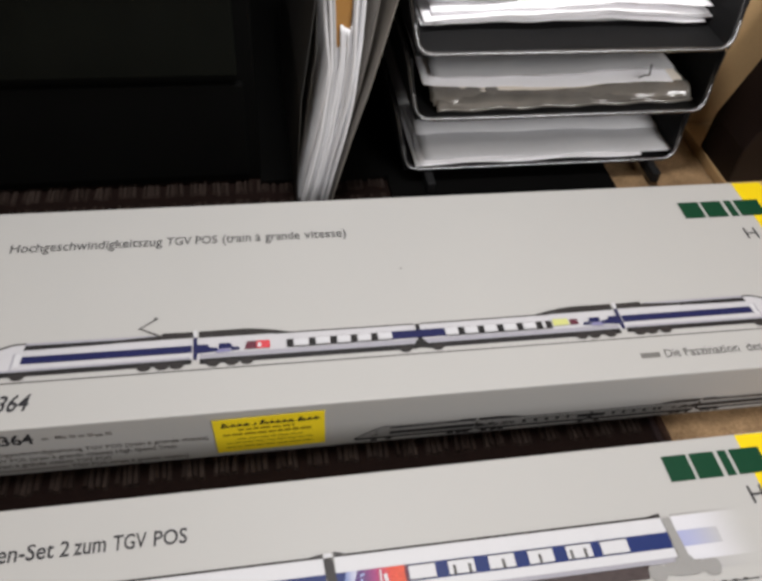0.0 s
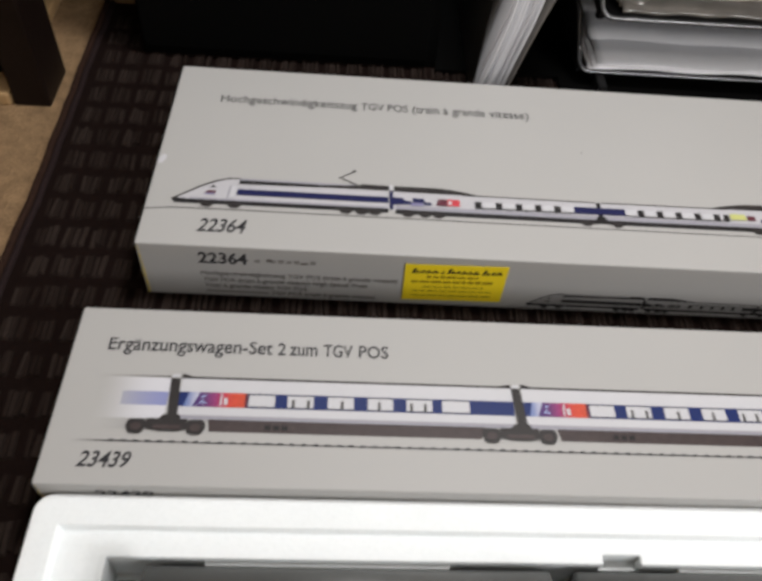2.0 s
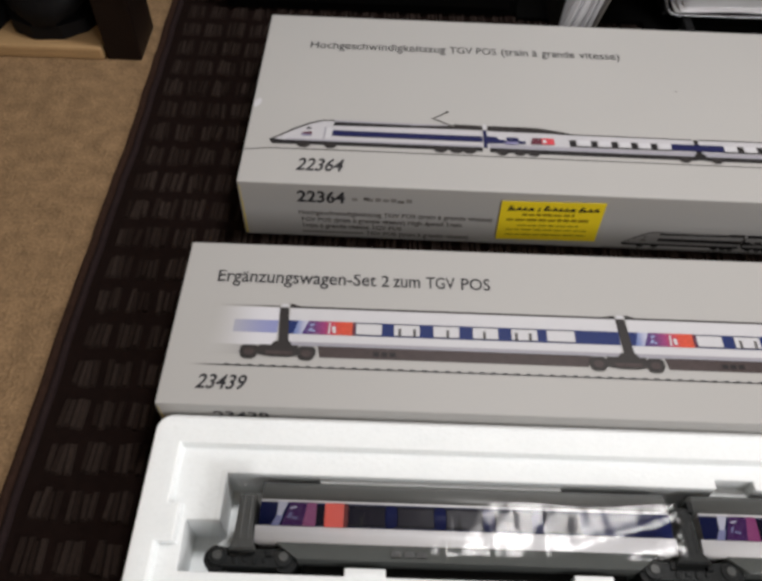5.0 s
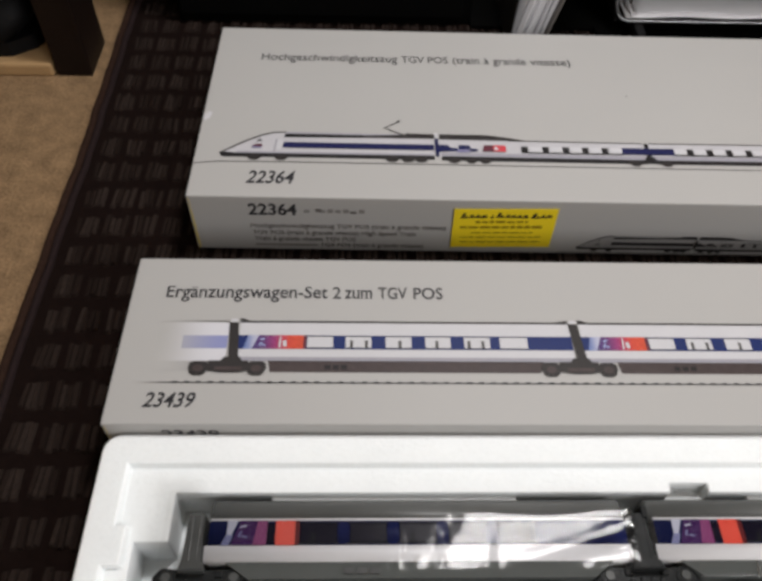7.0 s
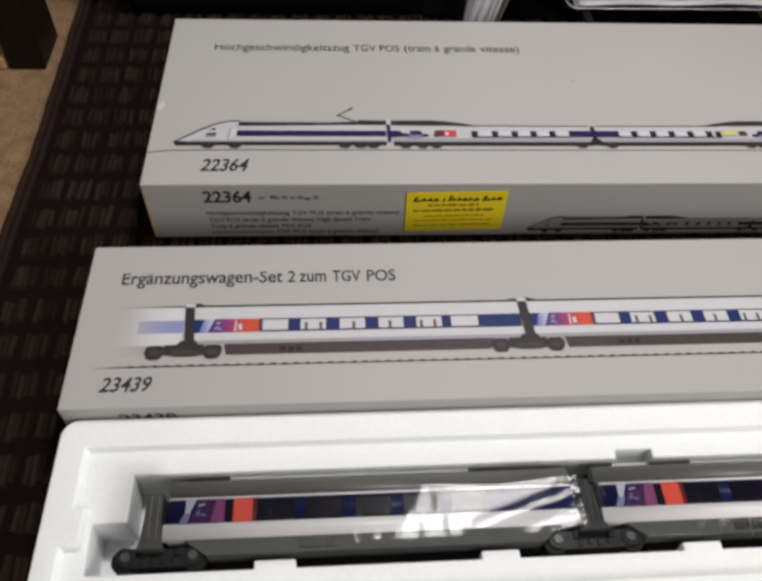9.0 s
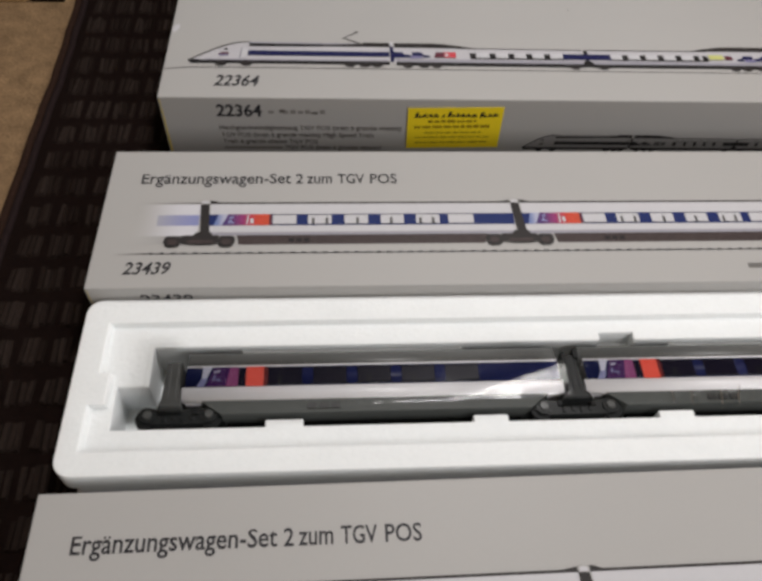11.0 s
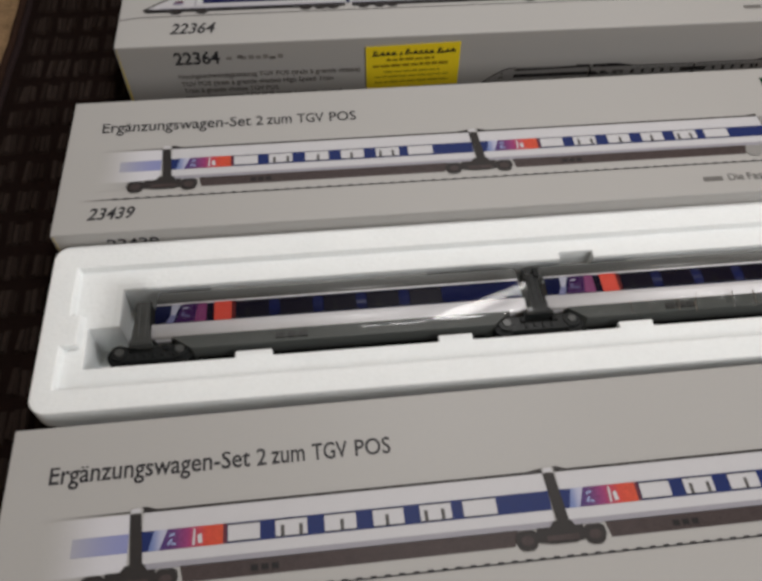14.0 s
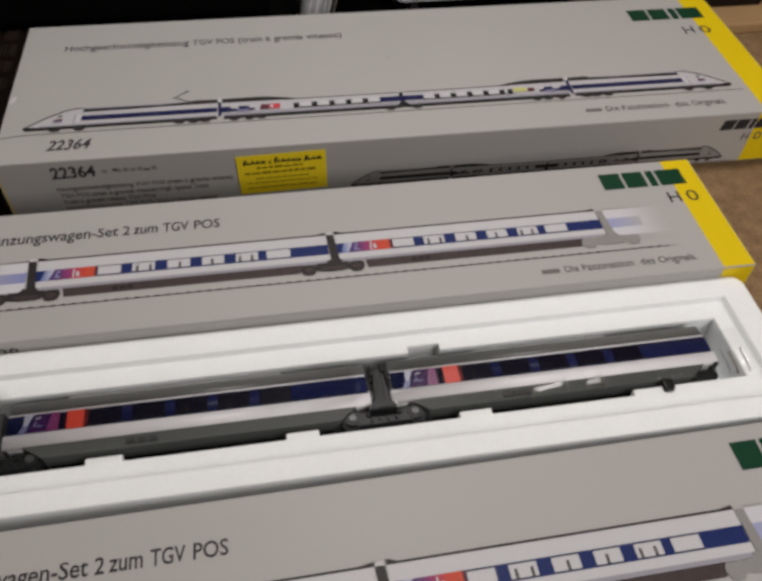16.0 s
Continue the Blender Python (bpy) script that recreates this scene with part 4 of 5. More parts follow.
def side_panel(root, name, mat, x0, pts, zt, lift):
    """A printed panel of the wagon's side, a hair proud of it."""
    bm = bmesh.new()
    up, dn = [bm.verts.new((x0 + u, v, zt + lift)) for u, v in pts], [bm.verts.new((x0 + u, v, zt - 0.001)) for u, v in pts]
    bm.faces.new(up)
    bm.faces.new(dn[::-1])
    for k in range(len(pts)):
        bm.faces.new((up[k], up[(k + 1) % len(pts)], dn[(k + 1) % len(pts)], dn[k]))
    return part(name, bm, mat, root)


def wagon(x0, x1):
    """A model wagon lying on its side: roof to the back, wheels to the front."""
    root = empty("model_wagon", TRAY, "blue and white model wagon lying on its side under film", "model train", "wagons in the tray")
    zt = 0.0365
    lo, hi = 0.0436, 0.0556
    bm = bmesh.new()
    prof = [(0.0690, 0.0200), (0.0688, 0.0268), (0.0680, 0.0308), (0.0662, 0.0334), (0.0636, 0.0350), (0.0600, 0.0359), (hi, 0.0363), (hi, 0.0050), (0.0636, 0.0064), (0.0676, 0.0098), (0.0688, 0.0140)]
    a, b = [bm.verts.new((x0, v, z)) for v, z in prof], [bm.verts.new((x1, v, z)) for v, z in prof]
    for k in range(len(prof)):
        bm.faces.new((a[k], a[(k + 1) % len(prof)], b[(k + 1) % len(prof)], b[k]))
    bm.faces.new(a[::-1])
    bm.faces.new(b)
    part("roof", bm, "car_roof", root, "", True)
    strip(x0, x1, [(hi + 0.0012, 0.0364), (hi, zt + 0.0001)], "car_white", "gutter_line", root)
    part("core", boxes((x0, x1, 0.0366, hi + 0.0002, 0.0045, zt - 0.001)), "car_white", root)
    strip(x0, x1, [(hi, zt), ((lo + hi) / 2, zt + 0.0003), (lo, zt)], "car_blue", "window_band", root)
    strip(x0 - 0.0015, x1 + 0.0012, [(lo, zt), (0.0400, zt - 0.0001), (0.0370, zt - 0.0005), (0.0356, zt - 0.0016)], "car_white", "white_sill", root)
    # tinted windows along the band, each in a thin dark frame
    for q in range(5):
        a = x0 + 0.0438 + q * 0.0242
        bm = bmesh.new()
        add_box(bm, a, a + 0.0186, lo + 0.0012, hi - 0.0014, zt - 0.0010, zt + 0.00055, 0.0004, 1)
        w = part("window", bm, "pane", root)
        part("window_frame", boxes((a - 0.0004, a + 0.0190, lo + 0.0008, lo + 0.0012, zt - 0.001, zt + 0.0007), (a - 0.0004, a + 0.0190, hi - 0.0014, hi - 0.0010, zt - 0.001, zt + 0.0007)), "car_black", w)
        if q in (0, 2, 3):
            part("seat_shade", boxes((a + 0.006, a + 0.0072, lo + 0.0014, lo + 0.0060, zt, zt + 0.0006)), "car_black", w)
    part("door_window", boxes((x0 + 0.0280, x0 + 0.0322, lo + 0.0010, hi - 0.0012, zt, zt + 0.0006)), "pane", root)
    side_panel(root, "red_panel", "car_red", x0, [(0.0322, lo), (0.0416, lo), (0.0416, hi), (0.0322, hi)], zt, 0.00045)
    side_panel(root, "purple_panel", "car_purple", x0, [(0.0110, lo), (0.0240, lo), (0.0244, hi), (0.0150, hi)], zt, 0.00042)
    side_panel(root, "magenta_panel", "car_magenta", x0, [(0.0214, lo), (0.0279, lo), (0.0281, hi), (0.0234, hi)], zt, 0.00046)
    side_panel(root, "pale_panel", "car_pale", x0, [(0.0086, 0.0486), (0.0110, 0.0486), (0.0138, hi), (0.0088, hi)], zt, 0.00050)
    side_panel(root, "pale_panel", "car_lilac", x0, [(0.0060, lo), (0.0100, lo), (0.0118, 0.0486), (0.0084, 0.0486)], zt, 0.00050)
    side_panel(root, "pale_scribble", "car_pale", x0, [(0.0148, 0.0520), (0.0182, 0.0528), (0.0180, 0.0535), (0.0150, 0.0529)], zt, 0.00052)
    side_panel(root, "pale_scribble", "car_lilac", x0, [(0.0140, 0.0478), (0.0152, 0.0505), (0.0160, 0.0503), (0.0150, 0.0474)], zt, 0.00052)
    side_panel(root, "pale_scribble", "car_lilac", x0, [(0.0158, 0.0476), (0.0190, 0.0470), (0.0188, 0.0478), (0.0160, 0.0484)], zt, 0.00052)
    side_panel(root, "crimson_panel", "car_crimson", x0, [(0.0416, lo), (0.0438, lo), (0.0438, hi), (0.0416, hi)], zt, 0.00046)
    # skirt with tapered ends
    bm = bmesh.new()
    s0, s1 = x0 + 0.020, x1 - 0.018
    pts = [(x0 + 0.0085, 0.0364), (x1 - 0.0075, 0.0364), (s1, 0.0288), (s0, 0.0288)]
    up = [bm.verts.new((u, v, zt - 0.0012 - (0.0364 - v) * 0.16)) for u, v in pts]
    dn = [bm.verts.new((u, v, 0.0060)) for u, v in pts]
    bm.faces.new(up)
    bm.faces.new(dn[::-1])
    for k in range(4):
        bm.faces.new((up[k], up[(k + 1) % 4], dn[(k + 1) % 4], dn[k]))
    part("skirt", bm, "car_skirt", root)
    for q in range(3):
        part("skirt_vent", boxes((x0 + 0.0655 + 0.0062 * q, x0 + 0.0704 + 0.0062 * q, 0.0306, 0.0336, 0.0300, 0.0353)), "vent", root)
    part("underframe", boxes((x0 + 0.022, x1 - 0.022, 0.0226, 0.0330, 0.0070, 0.0235), bevel=0.0006), "car_black", root)
    return root


W1, W2 = (0.0632, 0.2672), (0.2822, 0.4862)
wagon(*W1)
wagon(*W2)


def bogie_frame(c, pylon_side, wide, half, flare, pylon_mat, name_label):
    """An articulated bogie with its upright coupling pylon, lying on its side."""
    root = empty("wagon_bogie", TRAY, name_label, "model bogie", "bogies in the tray")
    z, mid = 0.0318, 0.0292
    bm = bmesh.new()
    # dumb-bell side frame: two round ends and a cranked beam
    side = []
    for d, start in ((half - 0.001, -1.9), (-half + 0.001, math.pi - 1.2)):
        side += [(d + 0.0056 * math.cos(start + q * 3.1 / 8), mid + 0.0008 + 0.0052 * math.sin(start + q * 3.1 / 8)) for q in range(9)]
        side += [(d * 0.45, mid + 0.0042), (-d * 0.45, mid + 0.0042)] if d > 0 else [(d * 0.45, mid - 0.0040), (-d * 0.45, mid - 0.0040)]
    up, dn = [bm.verts.new((c + u, v, z)) for u, v in side], [bm.verts.new((c + u, v, 0.006)) for u, v in side]
    bm.faces.new(up)
    bm.faces.new(dn[::-1])
    for k in range(len(side)):
        bm.faces.new((up[k], up[(k + 1) % len(side)], dn[(k + 1) % len(side)], dn[k]))
    bmesh.ops.bevel(bm, geom=[e for e in bm.edges if all(v.co.z > 0.028 for v in e.verts)], offset=0.0006, segments=2, affect="EDGES")
    part("side_frame", bm, "bogie", root)
    for d in (-half, half):
        bm = bmesh.new()
        add_cyl(bm, (c + d, mid - 0.0006, 0.007), (c + d, mid - 0.0006, z - 0.0012), 0.0058, 24)
        w = part("wheel", bm, "car_black", root, "", False)
        e = d - math.copysign(0.0010, d)
        bm = bmesh.new()
        add_cyl(bm, (c + e, mid + 0.0006, z - 0.001), (c + e, mid + 0.0006, z + 0.0018), 0.0030, 16, 0.0022)
        part("axle_box", bm, "pylon", w)
        bm = bmesh.new()
        add_cyl(bm, (c + e, mid + 0.0006, z - 0.001), (c + e, mid + 0.0006, z + 0.0008), 0.0048, 20, 0.0044)
        part("wheel_disc", bm, "bogie", w)
    bm = bmesh.new()
    for q in range(4):
        a = c - 0.0085 + q * 0.0048
        add_box(bm, a, a + 0.0021, mid - 0.0032 + 0.0008 * (q % 2), mid, z - 0.002, z + 0.0009, 0.0004, 1)
    part("bracket_row", bm, "bogie", root)
    p, foot = c + pylon_side, 0.0318
    bm = bmesh.new()
    bt = [(p - wide - flare, foot), (p + wide + flare, foot), (p + wide + flare * 0.6, foot + 0.0034), (p + wide, foot + 0.0050), (p + wide * 0.92, 0.0588), (p - wide * 0.92, 0.0588), (p - wide, foot + 0.0050), (p - wide - flare * 0.6, foot + 0.0034)]
    up, dn = [bm.verts.new((u, v, 0.0378)) for u, v in bt], [bm.verts.new((u, v, 0.006)) for u, v in bt]
    bm.faces.new(up)
    bm.faces.new(dn[::-1])
    for k in range(len(bt)):
        bm.faces.new((up[k], up[(k + 1) % len(bt)], dn[(k + 1) % len(bt)], dn[k]))
    bmesh.ops.bevel(bm, geom=[e for e in bm.edges if all(v.co.z > 0.03 for v in e.verts)], offset=0.0006, segments=2, affect="EDGES")
    part("pylon", bm, pylon_mat, root)
    part("pylon_rib", boxes((p - wide * 0.5, p - wide * 0.3, 0.036, 0.0580, 0.0370, 0.0381), (p + wide * 0.4, p + wide * 0.6, 0.036, 0.0580, 0.0370, 0.0381), bevel=0.0002), pylon_mat, root)
    if flare > 0.004:
        part("pylon_prong", boxes((p - wide - 0.0014, p - wide + 0.0004, 0.054, 0.0608, 0.030, 0.0388), (p + wide - 0.0020, p + wide + 0.0006, 0.056, 0.0618, 0.030, 0.0392), bevel=0.0003), "car_black", root)
    for a, v in ((c - 0.0105, foot - 0.0010), (c + 0.0070, foot - 0.0010)):
        part("spring_pot", boxes((a, a + 0.0036, v - 0.001, v + 0.0026, 0.010, 0.0330), bevel=0.0005), "car_black", root)


bogie_frame(0.2748, 0.0, 0.0036, 0.0195, 0.0046, "bogie", "charcoal plastic bogie with pylon between the two wagons")
bogie_frame(0.0607, -0.0040, 0.0042, 0.0170, 0.0020, "pylon", "charcoal plastic bogie with pylon at the wagon's end")


def coupling():
    bm = bmesh.new()
    add_box(bm, 0.4690, 0.4850, 0.0268, 0.0330, 0.012, 0.0335, 0.0014)
    add_box(bm, 0.4465, 0.4530, 0.0215, 0.0290, 0.031, 0.0360, 0.0010)
    add_box(bm, 0.4840, 0.4880, 0.0350, 0.0375, 0.020, 0.0355, 0.0008)
    ob = part("wagon_coupling", bm, "bogie")
    ob.matrix_world = TRAY
    tagged(ob, "small charcoal plastic coupling at the wagon's end", "model part")


coupling()


def film(u0, u1, seed, folds, lift=0.0040, tucks=()):
    """Clear film laid over a wagon, swelling a little, with straight folds and crinkled tails at both ends."""
    bm = bmesh.new()
    nx, ny = 260, 34
    rng = random.Random(seed)
    grid = []
    for i in range(nx + 1):
        u = u0 + (u1 - u0) * i / nx
        end = min(i, nx - i) / 18
        row = []
        for j in range(ny + 1):
            v = 0.0268 + (0.0575 + 0.0125 * max(0.0, min(1.0, (0.0665 - u) / 0.004)) - 0.0268) * j / ny
            calm = 1.0 if u < u1 - 0.065 else 0.35
            z = 0.0398 + calm * (0.00006 * math.sin(u * 290 + v * 160 + seed) + 0.00005 * math.sin(u * 410 - v * 230 + 2 * seed) + 0.00003 * math.sin(u * 720 + v * 90))
            s = max(-0.12, (u - u1 + 0.062) / 0.062)
            z += lift * s * s + (-0.08 * max(0.0, min(1.0, (u1 - 0.062 - u) / 0.045)) if lift else 0.0) * (v - 0.045)
            z -= max(0.0, 0.0312 - v) ** 2 * 60
            for (a, b), (c, d), rise, wide in folds:
                e = Vector((c - a, d - b))
                s, w = (Vector((u - a, v - b)).dot(e) / e.length, ((u - a) * e.y - (v - b) * e.x) / e.length)
                ease = max(0.0, min(1.0, s / 0.008, (e.length - s) / 0.008))
                z += rise * ease * math.exp(-(w / wide) ** 2)
            for a, b, slope, high, drop in tucks:
                if a < u < b + 0.003:
                    gate = max(0.0, min(1.0, (high - v) / 0.0030))
                    z += (slope * min(u - a, (b + 0.003 - u) * (b - a) / 0.003) + 0.06 * (v - 0.033) - drop) * gate
            if end < 1:
                z += (1 - end) * rng.uniform(-0.0001, 0.0002)
            row.append(bm.verts.new((u, v + 0.0008 * math.sin(u * 90 + seed) * (1 if j in (0, ny) else 0), max(0.0387 if v > 0.038 and u < 0.4880 else 0.0330, z))))
        grid.append(row)
    for i in range(nx):
        for j in range(ny):
            bm.faces.new((grid[i][j], grid[i + 1][j], grid[i + 1][j + 1], grid[i][j + 1]))
    ob = part("wrapping_film", bm, "film", None, "", True)
    ob.matrix_world = TRAY
    tagged(ob, "crinkled clear plastic film laid over a model wagon", "plastic film", "films in the tray")


film(0.0415, 0.2690, 3, [((0.2080, 0.0325), (0.2780, 0.0535), 0.00050, 0.0050), ((0.0480, 0.0560), (0.0660, 0.0590), 0.0014, 0.0018), ((0.0490, 0.0570), (0.0540, 0.0720), 0.0013, 0.0036),
                         ((0.1540, 0.0280), (0.1565, 0.0520), 0.00030, 0.0016), ((0.1760, 0.0280), (0.1740, 0.0500), 0.00022, 0.0016), ((0.2420, 0.0300), (0.2700, 0.0330), 0.0006, 0.0020)])
film(0.2795, 0.5075, 11, [((0.3180, 0.0315), (0.3420, 0.0330), 0.0006, 0.0018), ((0.3430, 0.0290), (0.3440, 0.0380), 0.0007, 0.0020),
                          ((0.4900, 0.0240), (0.4920, 0.0480), 0.0008, 0.0016), ((0.4970, 0.0240), (0.4980, 0.0480), 0.0008, 0.0016)], 0.0, ((0.3260, 0.3290, 0.13, 0.0345, 0.003), (0.3370, 0.3410, 0.15, 0.0345, 0.003), (0.3540, 0.3625, 0.188, 0.0350, 0.0038), (0.3650, 0.3850, 0.218, 0.0370, 0.0046), (0.3980, 0.4085, 0.270, 0.0375, 0.0042), (0.4900, 0.4945, 0.430, 0.0450, 0.004), (0.4978, 0.5030, 0.447, 0.0450, 0.004)))


# ---- behind the cartons: letter trays, folder, cabinet ----
STACK = pose(0.3652, 0.4210, 0.0072)


def sheet_pile(m, w, d, kinds, rise, label, seed, loose=1.0):
    """A loose pile of thin sheets, each a little turned, with curled and drooping front edges."""
    root = empty("paper_pile", m, label, "paper", "papers in the letter trays")
    rng = random.Random(seed)
    for s, (mat, share, forward, thick) in enumerate(kinds):
        lift = rise * s / len(kinds)
        dx, turn, ph = rng.uniform(0.0, 0.012), rng.uniform(-0.025, 0.025), rng.uniform(0, 6)
        curl, droop = loose * rng.uniform(0.0015, 0.0050), loose * rng.uniform(0.0, 0.0030)
        bm = bmesh.new()
        nx, ny = (60, 30) if mat == "sleeve" else (26, 12)
        top, low = [], []
        for i in range(nx + 1):
            a, b = [], []
            for j in range(ny + 1):
                u, v = dx + w * share * i / nx, forward + d * ((j / ny) ** 2.4 if mat == "sleeve" else j / ny)
                f = (1 - (v - forward) / d) ** 4
                z = lift + curl * f * math.sin(i / nx * 4.5 + ph) - droop * f * (1 if s else 0) + 0.0004 * loose * math.sin(i * 1.3 + ph)
                if mat == "sleeve":
                    q = max(0.0, 1 - (v - forward) / 0.014)
                    z += 0.0050 * f - 0.0105 * (1 - math.sqrt(1 - min(0.995, q * q)))
                    z += f * (0.0006 * math.sin(u * 22 + ph + v * 40) + 0.00012 * math.sin(u * 110 + 2 * ph))
                z = max(z, 0.0003 + 0.0016 * s)
                u, v = u - turn * v, v + turn * u + 0.0012 * math.sin(i * 0.55 + ph) * f
                a.append(bm.verts.new((u, v, z + thick)))
                b.append(bm.verts.new((u, v, z)))
            top.append(a)
            low.append(b)
        for i in range(nx):
            for j in range(ny):
                bm.faces.new((top[i][j], top[i + 1][j], top[i + 1][j + 1], top[i][j + 1]))
                bm.faces.new((low[i][j + 1], low[i + 1][j + 1], low[i + 1][j], low[i][j]))
            bm.faces.new((low[i][0], low[i + 1][0], top[i + 1][0], top[i][0]))
            bm.faces.new((top[i][ny], top[i + 1][ny], low[i + 1][ny], low[i][ny]))
        for j in range(ny):
            bm.faces.new((top[0][j], top[0][j + 1], low[0][j + 1], low[0][j]))
            bm.faces.new((low[nx][j], low[nx][j + 1], top[nx][j + 1], top[nx][j]))
        part("plastic_sleeve" if mat == "sleeve" else "sheet", bm, mat, root, "", True)
    return root


def letter_tray(k, z):
    W, Dp, rise = 0.2620, 0.330, 0.052
    root = empty("letter_tray", STACK @ pose(*SHIFT[k], z), "stacked black metal letter tray with wire rim holding papers", "letter tray", "stack of letter trays")
    bm = bmesh.new()
    add_box(bm, 0.0, W, 0.004, Dp, 0, 0.0014)
    part("base_plate", bm, "metal_black", root)
    for x in (0.0, W - 0.0016):
        bm = bmesh.new()
        lean = -0.007 if x == 0 else 0.007
        pr = [(x, 0.002), (x, Dp), (x, Dp), (x, 0.012)]
        zz = [0.0, 0.0, rise, rise]
        q = [bm.verts.new((p[0] + lean * (h / rise), p[1], h)) for p, h in zip(pr, zz)]
        r = [bm.verts.new((p[0] + lean * (h / rise) + 0.0016, p[1], h)) for p, h in zip(pr, zz)]
        bm.faces.new(q)
        bm.faces.new(r[::-1])
        for i in range(4):
            bm.faces.new((q[i], q[(i + 1) % 4], r[(i + 1) % 4], r[i]))
        part("side_panel", bm, "metal_black", root)
    part("back_panel", boxes((0, W, Dp - 0.001, Dp + 0.001, 0, rise)), "metal_black", root)
    line = rounded([(-0.008, Dp, rise), (-0.008, 0.020, rise), (0.001, 0.0, 0.002), (W - 0.001, 0.0, 0.002), (W + 0.008, 0.020, rise), (W + 0.008, Dp, rise)], 0.012)
    part("wire_rim", tube(line, 0.0021, 8), "wire", root, "glossy worn wire rim", True)
    if k == 0:
        for x in (0.018, W - 0.026):
            part("runner", boxes((x, x + 0.008, -0.018, Dp, -0.0125, -0.0008), bevel=0.002), "metal_black", root)
    else:
        for x in (0.004, W - 0.010):
            for y in (0.020, Dp - 0.030):
                part("stacking_post", boxes((x, x + 0.006, y, y + 0.006, -0.011, 0.0)), "metal_black", root)


TZ = (0.0125, 0.0716, 0.1370)
SHIFT = ((0.0, 0.0), (0.002, -0.008), (-0.005, -0.017))
for k, z in enumerate(TZ):
    letter_tray(k, z)
# Sheets turn greyer towards the back for the upper tray's shadow.
sheet_pile(STACK @ pose(0.009, 0.004, TZ[0] + 0.002), 0.222, 0.300, [("paper", 0.99, 0.000, 0.0012), ("paper", 0.97, -0.002, 0.0014), ("paper_shaded", 1.10, 0.004, 0.0008), ("paper_shaded", 1.11, 0.040, 0.0008), ("paper_grey_shaded", 1.04, 0.085, 0.0008)], 0.011, "white office papers toned grey for shade in a black letter tray", 1, 0.12)
# The grey top sheet has the shade of the tray above in its tone.
sheet_pile(STACK @ pose(0.011, 0.000, TZ[1] + 0.002), 0.238, 0.295, [("sleeve", 1.0, 0.000, 0.0030), ("sleeve", 0.99, 0.006, 0.0025), ("sleeve", 1.0, 0.012, 0.0008), ("paper_warm", 0.96, 0.016, 0.0009), ("paper", 0.95, 0.019, 0.0007), ("paper_grey_shaded", 0.93, 0.026, 0.0012)], 0.024, "papers over a glossy plastic sleeve in a letter tray", 2)
sheet_pile(STACK @ pose(0.004, 0.017, TZ[2] + 0.002), 0.258, 0.270, [("paper_grey_shaded", 0.96, 0.014, 0.0008), ("paper", 0.95, 0.008, 0.0007), ("paper", 0.93, 0.004, 0.0008), ("paper", 0.94, 0.000, 0.0008), ("paper", 0.92, 0.006, 0.0008), ("paper_grey_shaded", 0.90, 0.012, 0.0007), ("paper", 0.96, 0.010, 0.0014)], 0.032, "loose white papers heaped in a black letter tray", 3)


def wire_clip():
    pts = rounded([(0, 0, 0), (0.006, 0.002, 0.0015), (0.010, 0.001, 0.001), (0.0095, 0.002, 0.007), (0.0085, 0.002, 0.012)], 0.002, 3)
    ob = part("wire_clip", tube(pts, 0.0006, 6), "metal_black", None, "", True)
    ob.matrix_world = STACK @ pose(0.206, 0.016, TZ[1] + 0.0215)
    tagged(ob, "bent black wire clip lying on cream paper", "clip")


wire_clip()


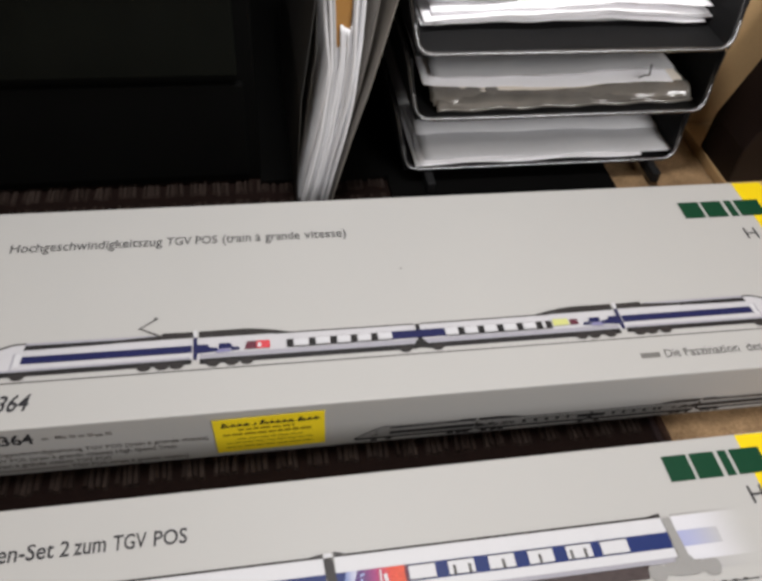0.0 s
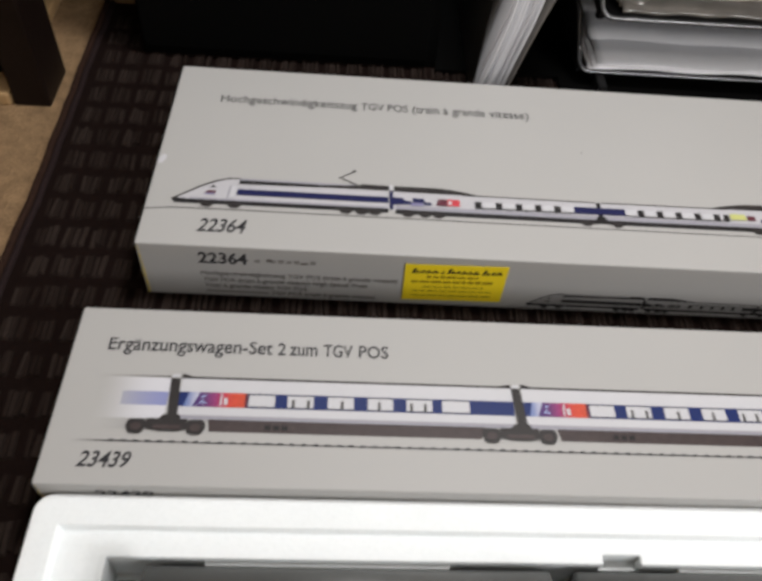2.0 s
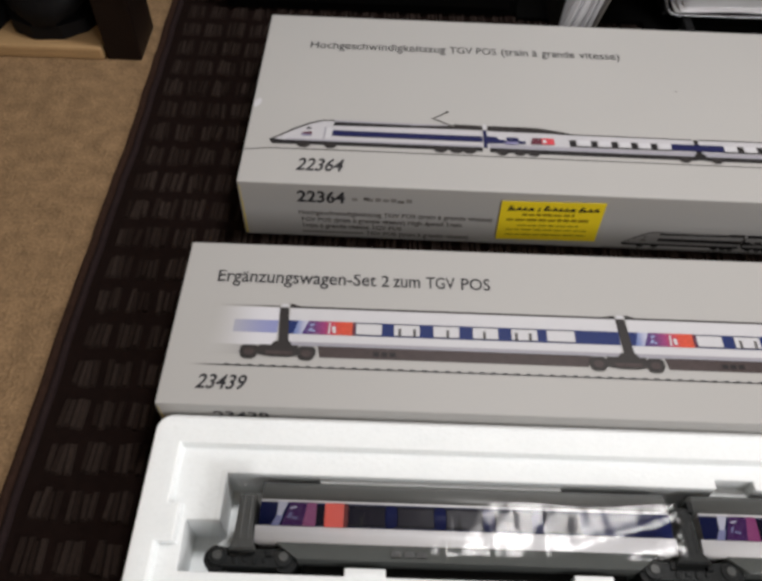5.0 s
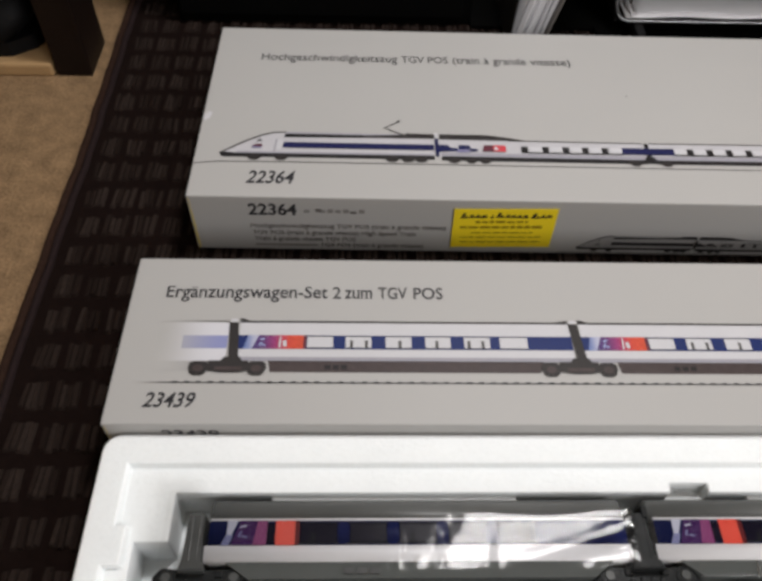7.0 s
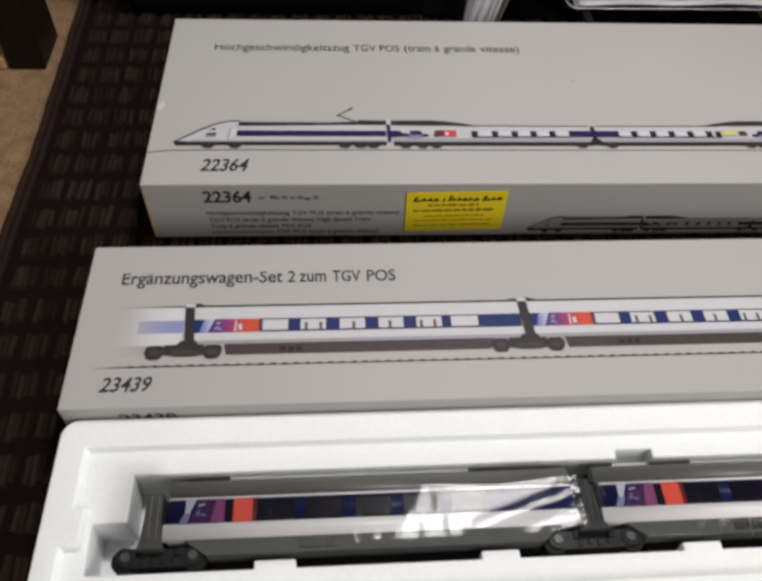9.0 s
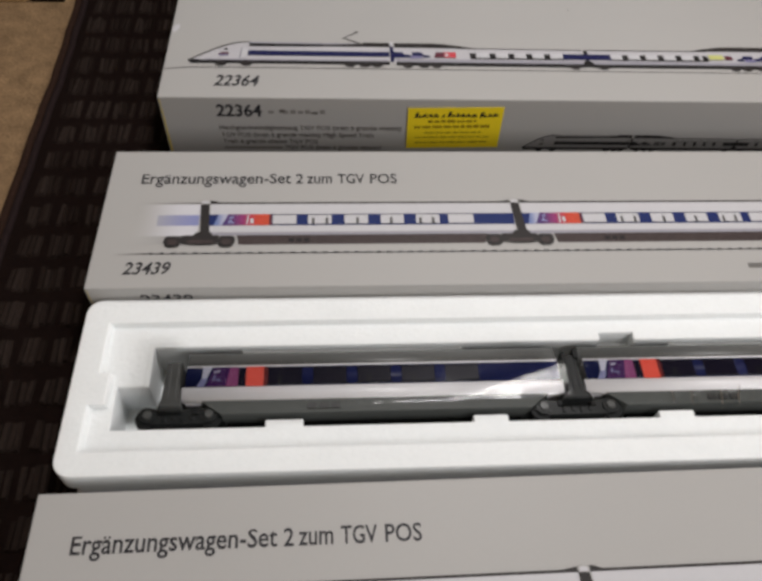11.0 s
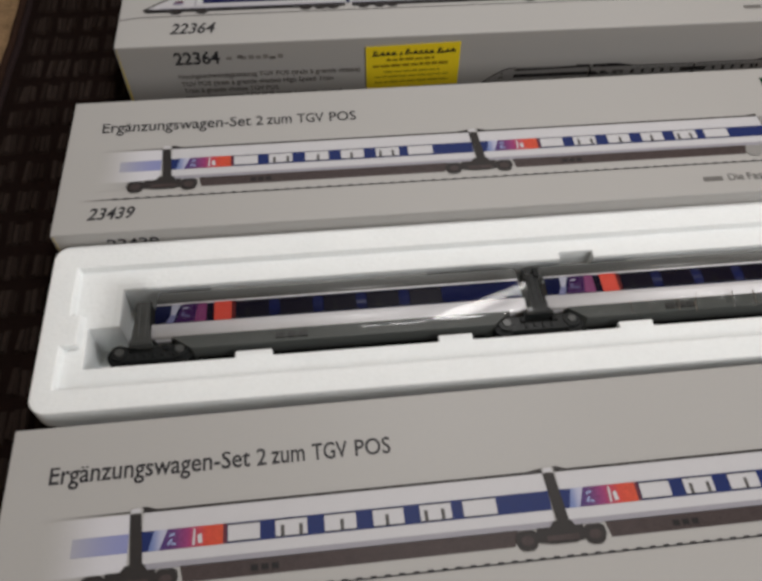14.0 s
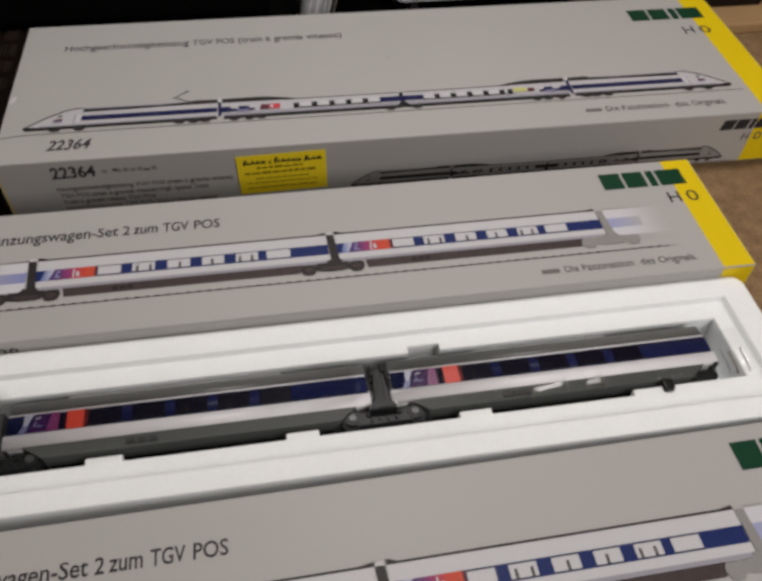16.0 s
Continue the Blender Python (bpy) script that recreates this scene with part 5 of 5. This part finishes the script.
def document_folder():
    """A soft folder on its edge, fanned open upwards, with a bundle of papers and an envelope between its covers."""
    root = empty("document_folder", pose(0.0, 0.392, 0.0066), "grey folder stuffed with white papers standing upright on its edge", "folder")
    rng = random.Random(6)
    left = ((0.0, 0.108, 0.190, 0.265), (0.2650, 0.2702, 0.2808, 0.2920))
    first = ((0.0, 0.079, 0.135, 0.190, 0.250), (0.2662, 0.2830, 0.2908, 0.2872, 0.2845))
    last = ((0.0, 0.069, 0.113, 0.153, 0.190, 0.250), (0.2915, 0.3046, 0.3125, 0.3170, 0.3180, 0.3172))
    right = ((0.0, 0.069, 0.113, 0.190, 0.265), (0.2935, 0.3105, 0.3218, 0.3378, 0.3520))

    def leaf(line, front, top, thick, low=0.0, wave=0.0, phase=0.0):
        bm = bmesh.new()
        n = 34
        rows = []
        for i in range(n + 1):
            z = low + (top - low) * i / n
            x = line(z) + wave * math.sin(z * 55 + phase) * min(1.0, z / 0.03)
            y = front + 0.0025 * math.sin(z * 24 + phase)
            rows.append([bm.verts.new(p) for p in ((x, y, z), (x + thick, y, z), (x + thick, 0.235, z), (x, 0.235, z))])
        for p, q in zip(rows, rows[1:]):
            for k in range(4):
                bm.faces.new((p[k], p[(k + 1) % 4], q[(k + 1) % 4], q[k]))
        bm.faces.new(rows[0][::-1])
        bm.faces.new(rows[-1])
        return bm

    def between(f):
        return lambda z: (1 - f) * float(np.interp(z, *first)) + f * float(np.interp(z, *last))
    part("cover", leaf(lambda z: float(np.interp(z, *left)), 0.000, 0.265, 0.0005), "folder_edge", root, "dark thin plastic cover")
    # Added leaf: its grey stands in for the shaded face of the papers.
    part("gap_leaf", leaf(lambda z: 0.4 * float(np.interp(z, *left)) + 0.6 * float(np.interp(z, *first)) - 0.0006, 0.022, 0.250, 0.0006), "folder_cover", root, "added grey leaf filling the gap beside the papers")
    part("cover", leaf(lambda z: float(np.interp(z, *right)), 0.000, 0.265, 0.0009), "folder_cover", root, "grey plastic cover")
    # Second added grey leaf, in the gap on the right.
    part("gap_leaf", leaf(lambda z: 0.45 * float(np.interp(z, *right)) + 0.55 * float(np.interp(z, *last)) + 0.0012, 0.012, 0.250, 0.0006), "folder_cover", root, "added grey leaf filling the gap beside the papers")
    count = 11
    for k in range(count):
        f = k / count
        short = 4 <= k <= 7
        # Dimmed paper tones carry the shade on the bundle's front edges.
        part("paper_sheet", leaf(between(f), rng.uniform(0.0, 0.007), (0.168, 0.166, 0.165, 0.166)[k - 4] if short else 0.240 + rng.uniform(-0.006, 0.006), 0.0021, 0.0, rng.uniform(0.0002, 0.0006), rng.uniform(0, 6)), "paper_grey_shaded" if k in (2, 9) else "paper_shaded", root, "", True)
    part("envelope", leaf(lambda z: 0.2945 + 0.03 * (z - 0.16), 0.008, 0.225, 0.0125, 0.150), "envelope", root, "ochre paper envelope")


document_folder()


def black_cabinet():
    root = empty("black_cabinet", pose(-0.035, 0.430, 0.0), "black lacquered low cabinet standing at the mat's far end", "cabinet")
    part("carcass", boxes((0.0, 0.272, 0.012, 0.42, 0.0, 0.42), bevel=0.003), "cabinet", root)
    part("drawer_front", boxes((0.004, 0.258, 0.0, 0.0118, 0.115, 0.30), bevel=0.002), "cabinet_panel", root, "charcoal drawer front")
    part("plinth_rail", boxes((0.004, 0.262, 0.004, 0.0118, 0.012, 0.105), bevel=0.002), "cabinet", root)


black_cabinet()


def back_panel():
    # Added backdrop: black in place of the deep shade behind the trays.
    ob = part("recess_shade_board", boxes((-0.9, 0.665, 0.80, 0.82, 0.0, 0.75)), "cabinet")
    tagged(ob, "added black board standing in for the shade behind the trays", "board")
    # Added sheet: its black stands in for the trays' shadow on the floor.
    ob = part("under_tray_shade", boxes((0.352, 0.566, 0.384, 0.795, 0.0, 0.0070), (0.236, 0.352, 0.432, 0.795, 0.0, 0.0070)), "cabinet")
    tagged(ob, "added thin black sheet for the shade under folder and letter trays", "board")
    ob = part("beech_side_board", boxes((0.655, 1.15, 0.4905, 0.5105, 0.0, 0.75), bevel=0.002), "beech")
    tagged(ob, "tan beech furniture board standing on the carpet", "board")


back_panel()


def wooden_post(x0, x1, y0, y1, h, base=0.0, lean=0.0):
    """A square leg, upright at its foot and leaning further up."""
    bm = bmesh.new()
    add_box(bm, x0, x1, y0, y1, base, h, 0.002)
    for z in (0.05, 0.10, 0.20, 0.35):
        bmesh.ops.bisect_plane(bm, geom=bm.verts[:] + bm.edges[:] + bm.faces[:], plane_co=(0, 0, z), plane_no=(0, 0, 1))
    for v in bm.verts:
        v.co.x += lean * max(0.0, v.co.z - 0.05)
    ob = part("furniture_leg", bm, "brown_wood")
    tagged(ob, "square dark brown wooden furniture leg on the carpet", "furniture leg", "dark furniture legs")


wooden_post(-0.1265, -0.0965, 0.357, 0.407, 0.62)
wooden_post(0.673, 0.770, 0.392, 0.450, 0.62, 0.012, 0.33)


def plinth():
    ob = part("plinth_board", boxes((-0.60, -0.129, 0.356, 0.70, 0.0, 0.012), bevel=0.0025), "tan_wood")
    tagged(ob, "low tan wooden plinth board lying on the carpet", "board", "plinth boards")
    ob = part("plinth_board", boxes((0.672, 1.20, 0.357, 0.4895, 0.0, 0.012), bevel=0.0025), "tan_wood")
    tagged(ob, "low tan wooden plinth board lying on the carpet", "board", "plinth boards")


plinth()


def shoe(m):
    """A black leather shoe: loft of rounded sections from toe to heel."""
    root = empty("shoe", m, "black leather shoe standing on the plinth board", "shoe", "pair of black shoes")
    secs = [(0.000, 0.012, 0.020), (0.012, 0.030, 0.036), (0.040, 0.042, 0.046), (0.090, 0.046, 0.060), (0.150, 0.038, 0.085), (0.230, 0.034, 0.098), (0.275, 0.026, 0.092)]
    bm = bmesh.new()
    rings = []
    for y, w, h in secs:
        rings.append([bm.verts.new((w * math.cos(q * math.tau / 16), y, 0.010 + max(0.0, h * (0.5 + 0.5 * math.sin(q * math.tau / 16))))) for q in range(16)])
    for p, q in zip(rings, rings[1:]):
        for k in range(16):
            bm.faces.new((p[k], p[(k + 1) % 16], q[(k + 1) % 16], q[k]))
    bm.faces.new(rings[0][::-1])
    bm.faces.new(rings[-1])
    part("upper", bm, "shoe", root, "", True)
    bm = bmesh.new()
    lo = [bm.verts.new((w * s * 1.05, y, 0.0)) for s in (1, -1) for y, w, _ in (secs if s == 1 else secs[::-1])]
    made = bmesh.ops.extrude_face_region(bm, geom=[bm.faces.new(lo)])
    for v in made["geom"]:
        if isinstance(v, bmesh.types.BMVert):
            v.co.z += 0.013
    part("sole", bm, "shoe", root, "black rubber sole")


shoe(pose(-0.176, 0.366, 0.012, 0, 0, 4))
shoe(pose(-0.252, 0.359, 0.012, 0, 0, 10))
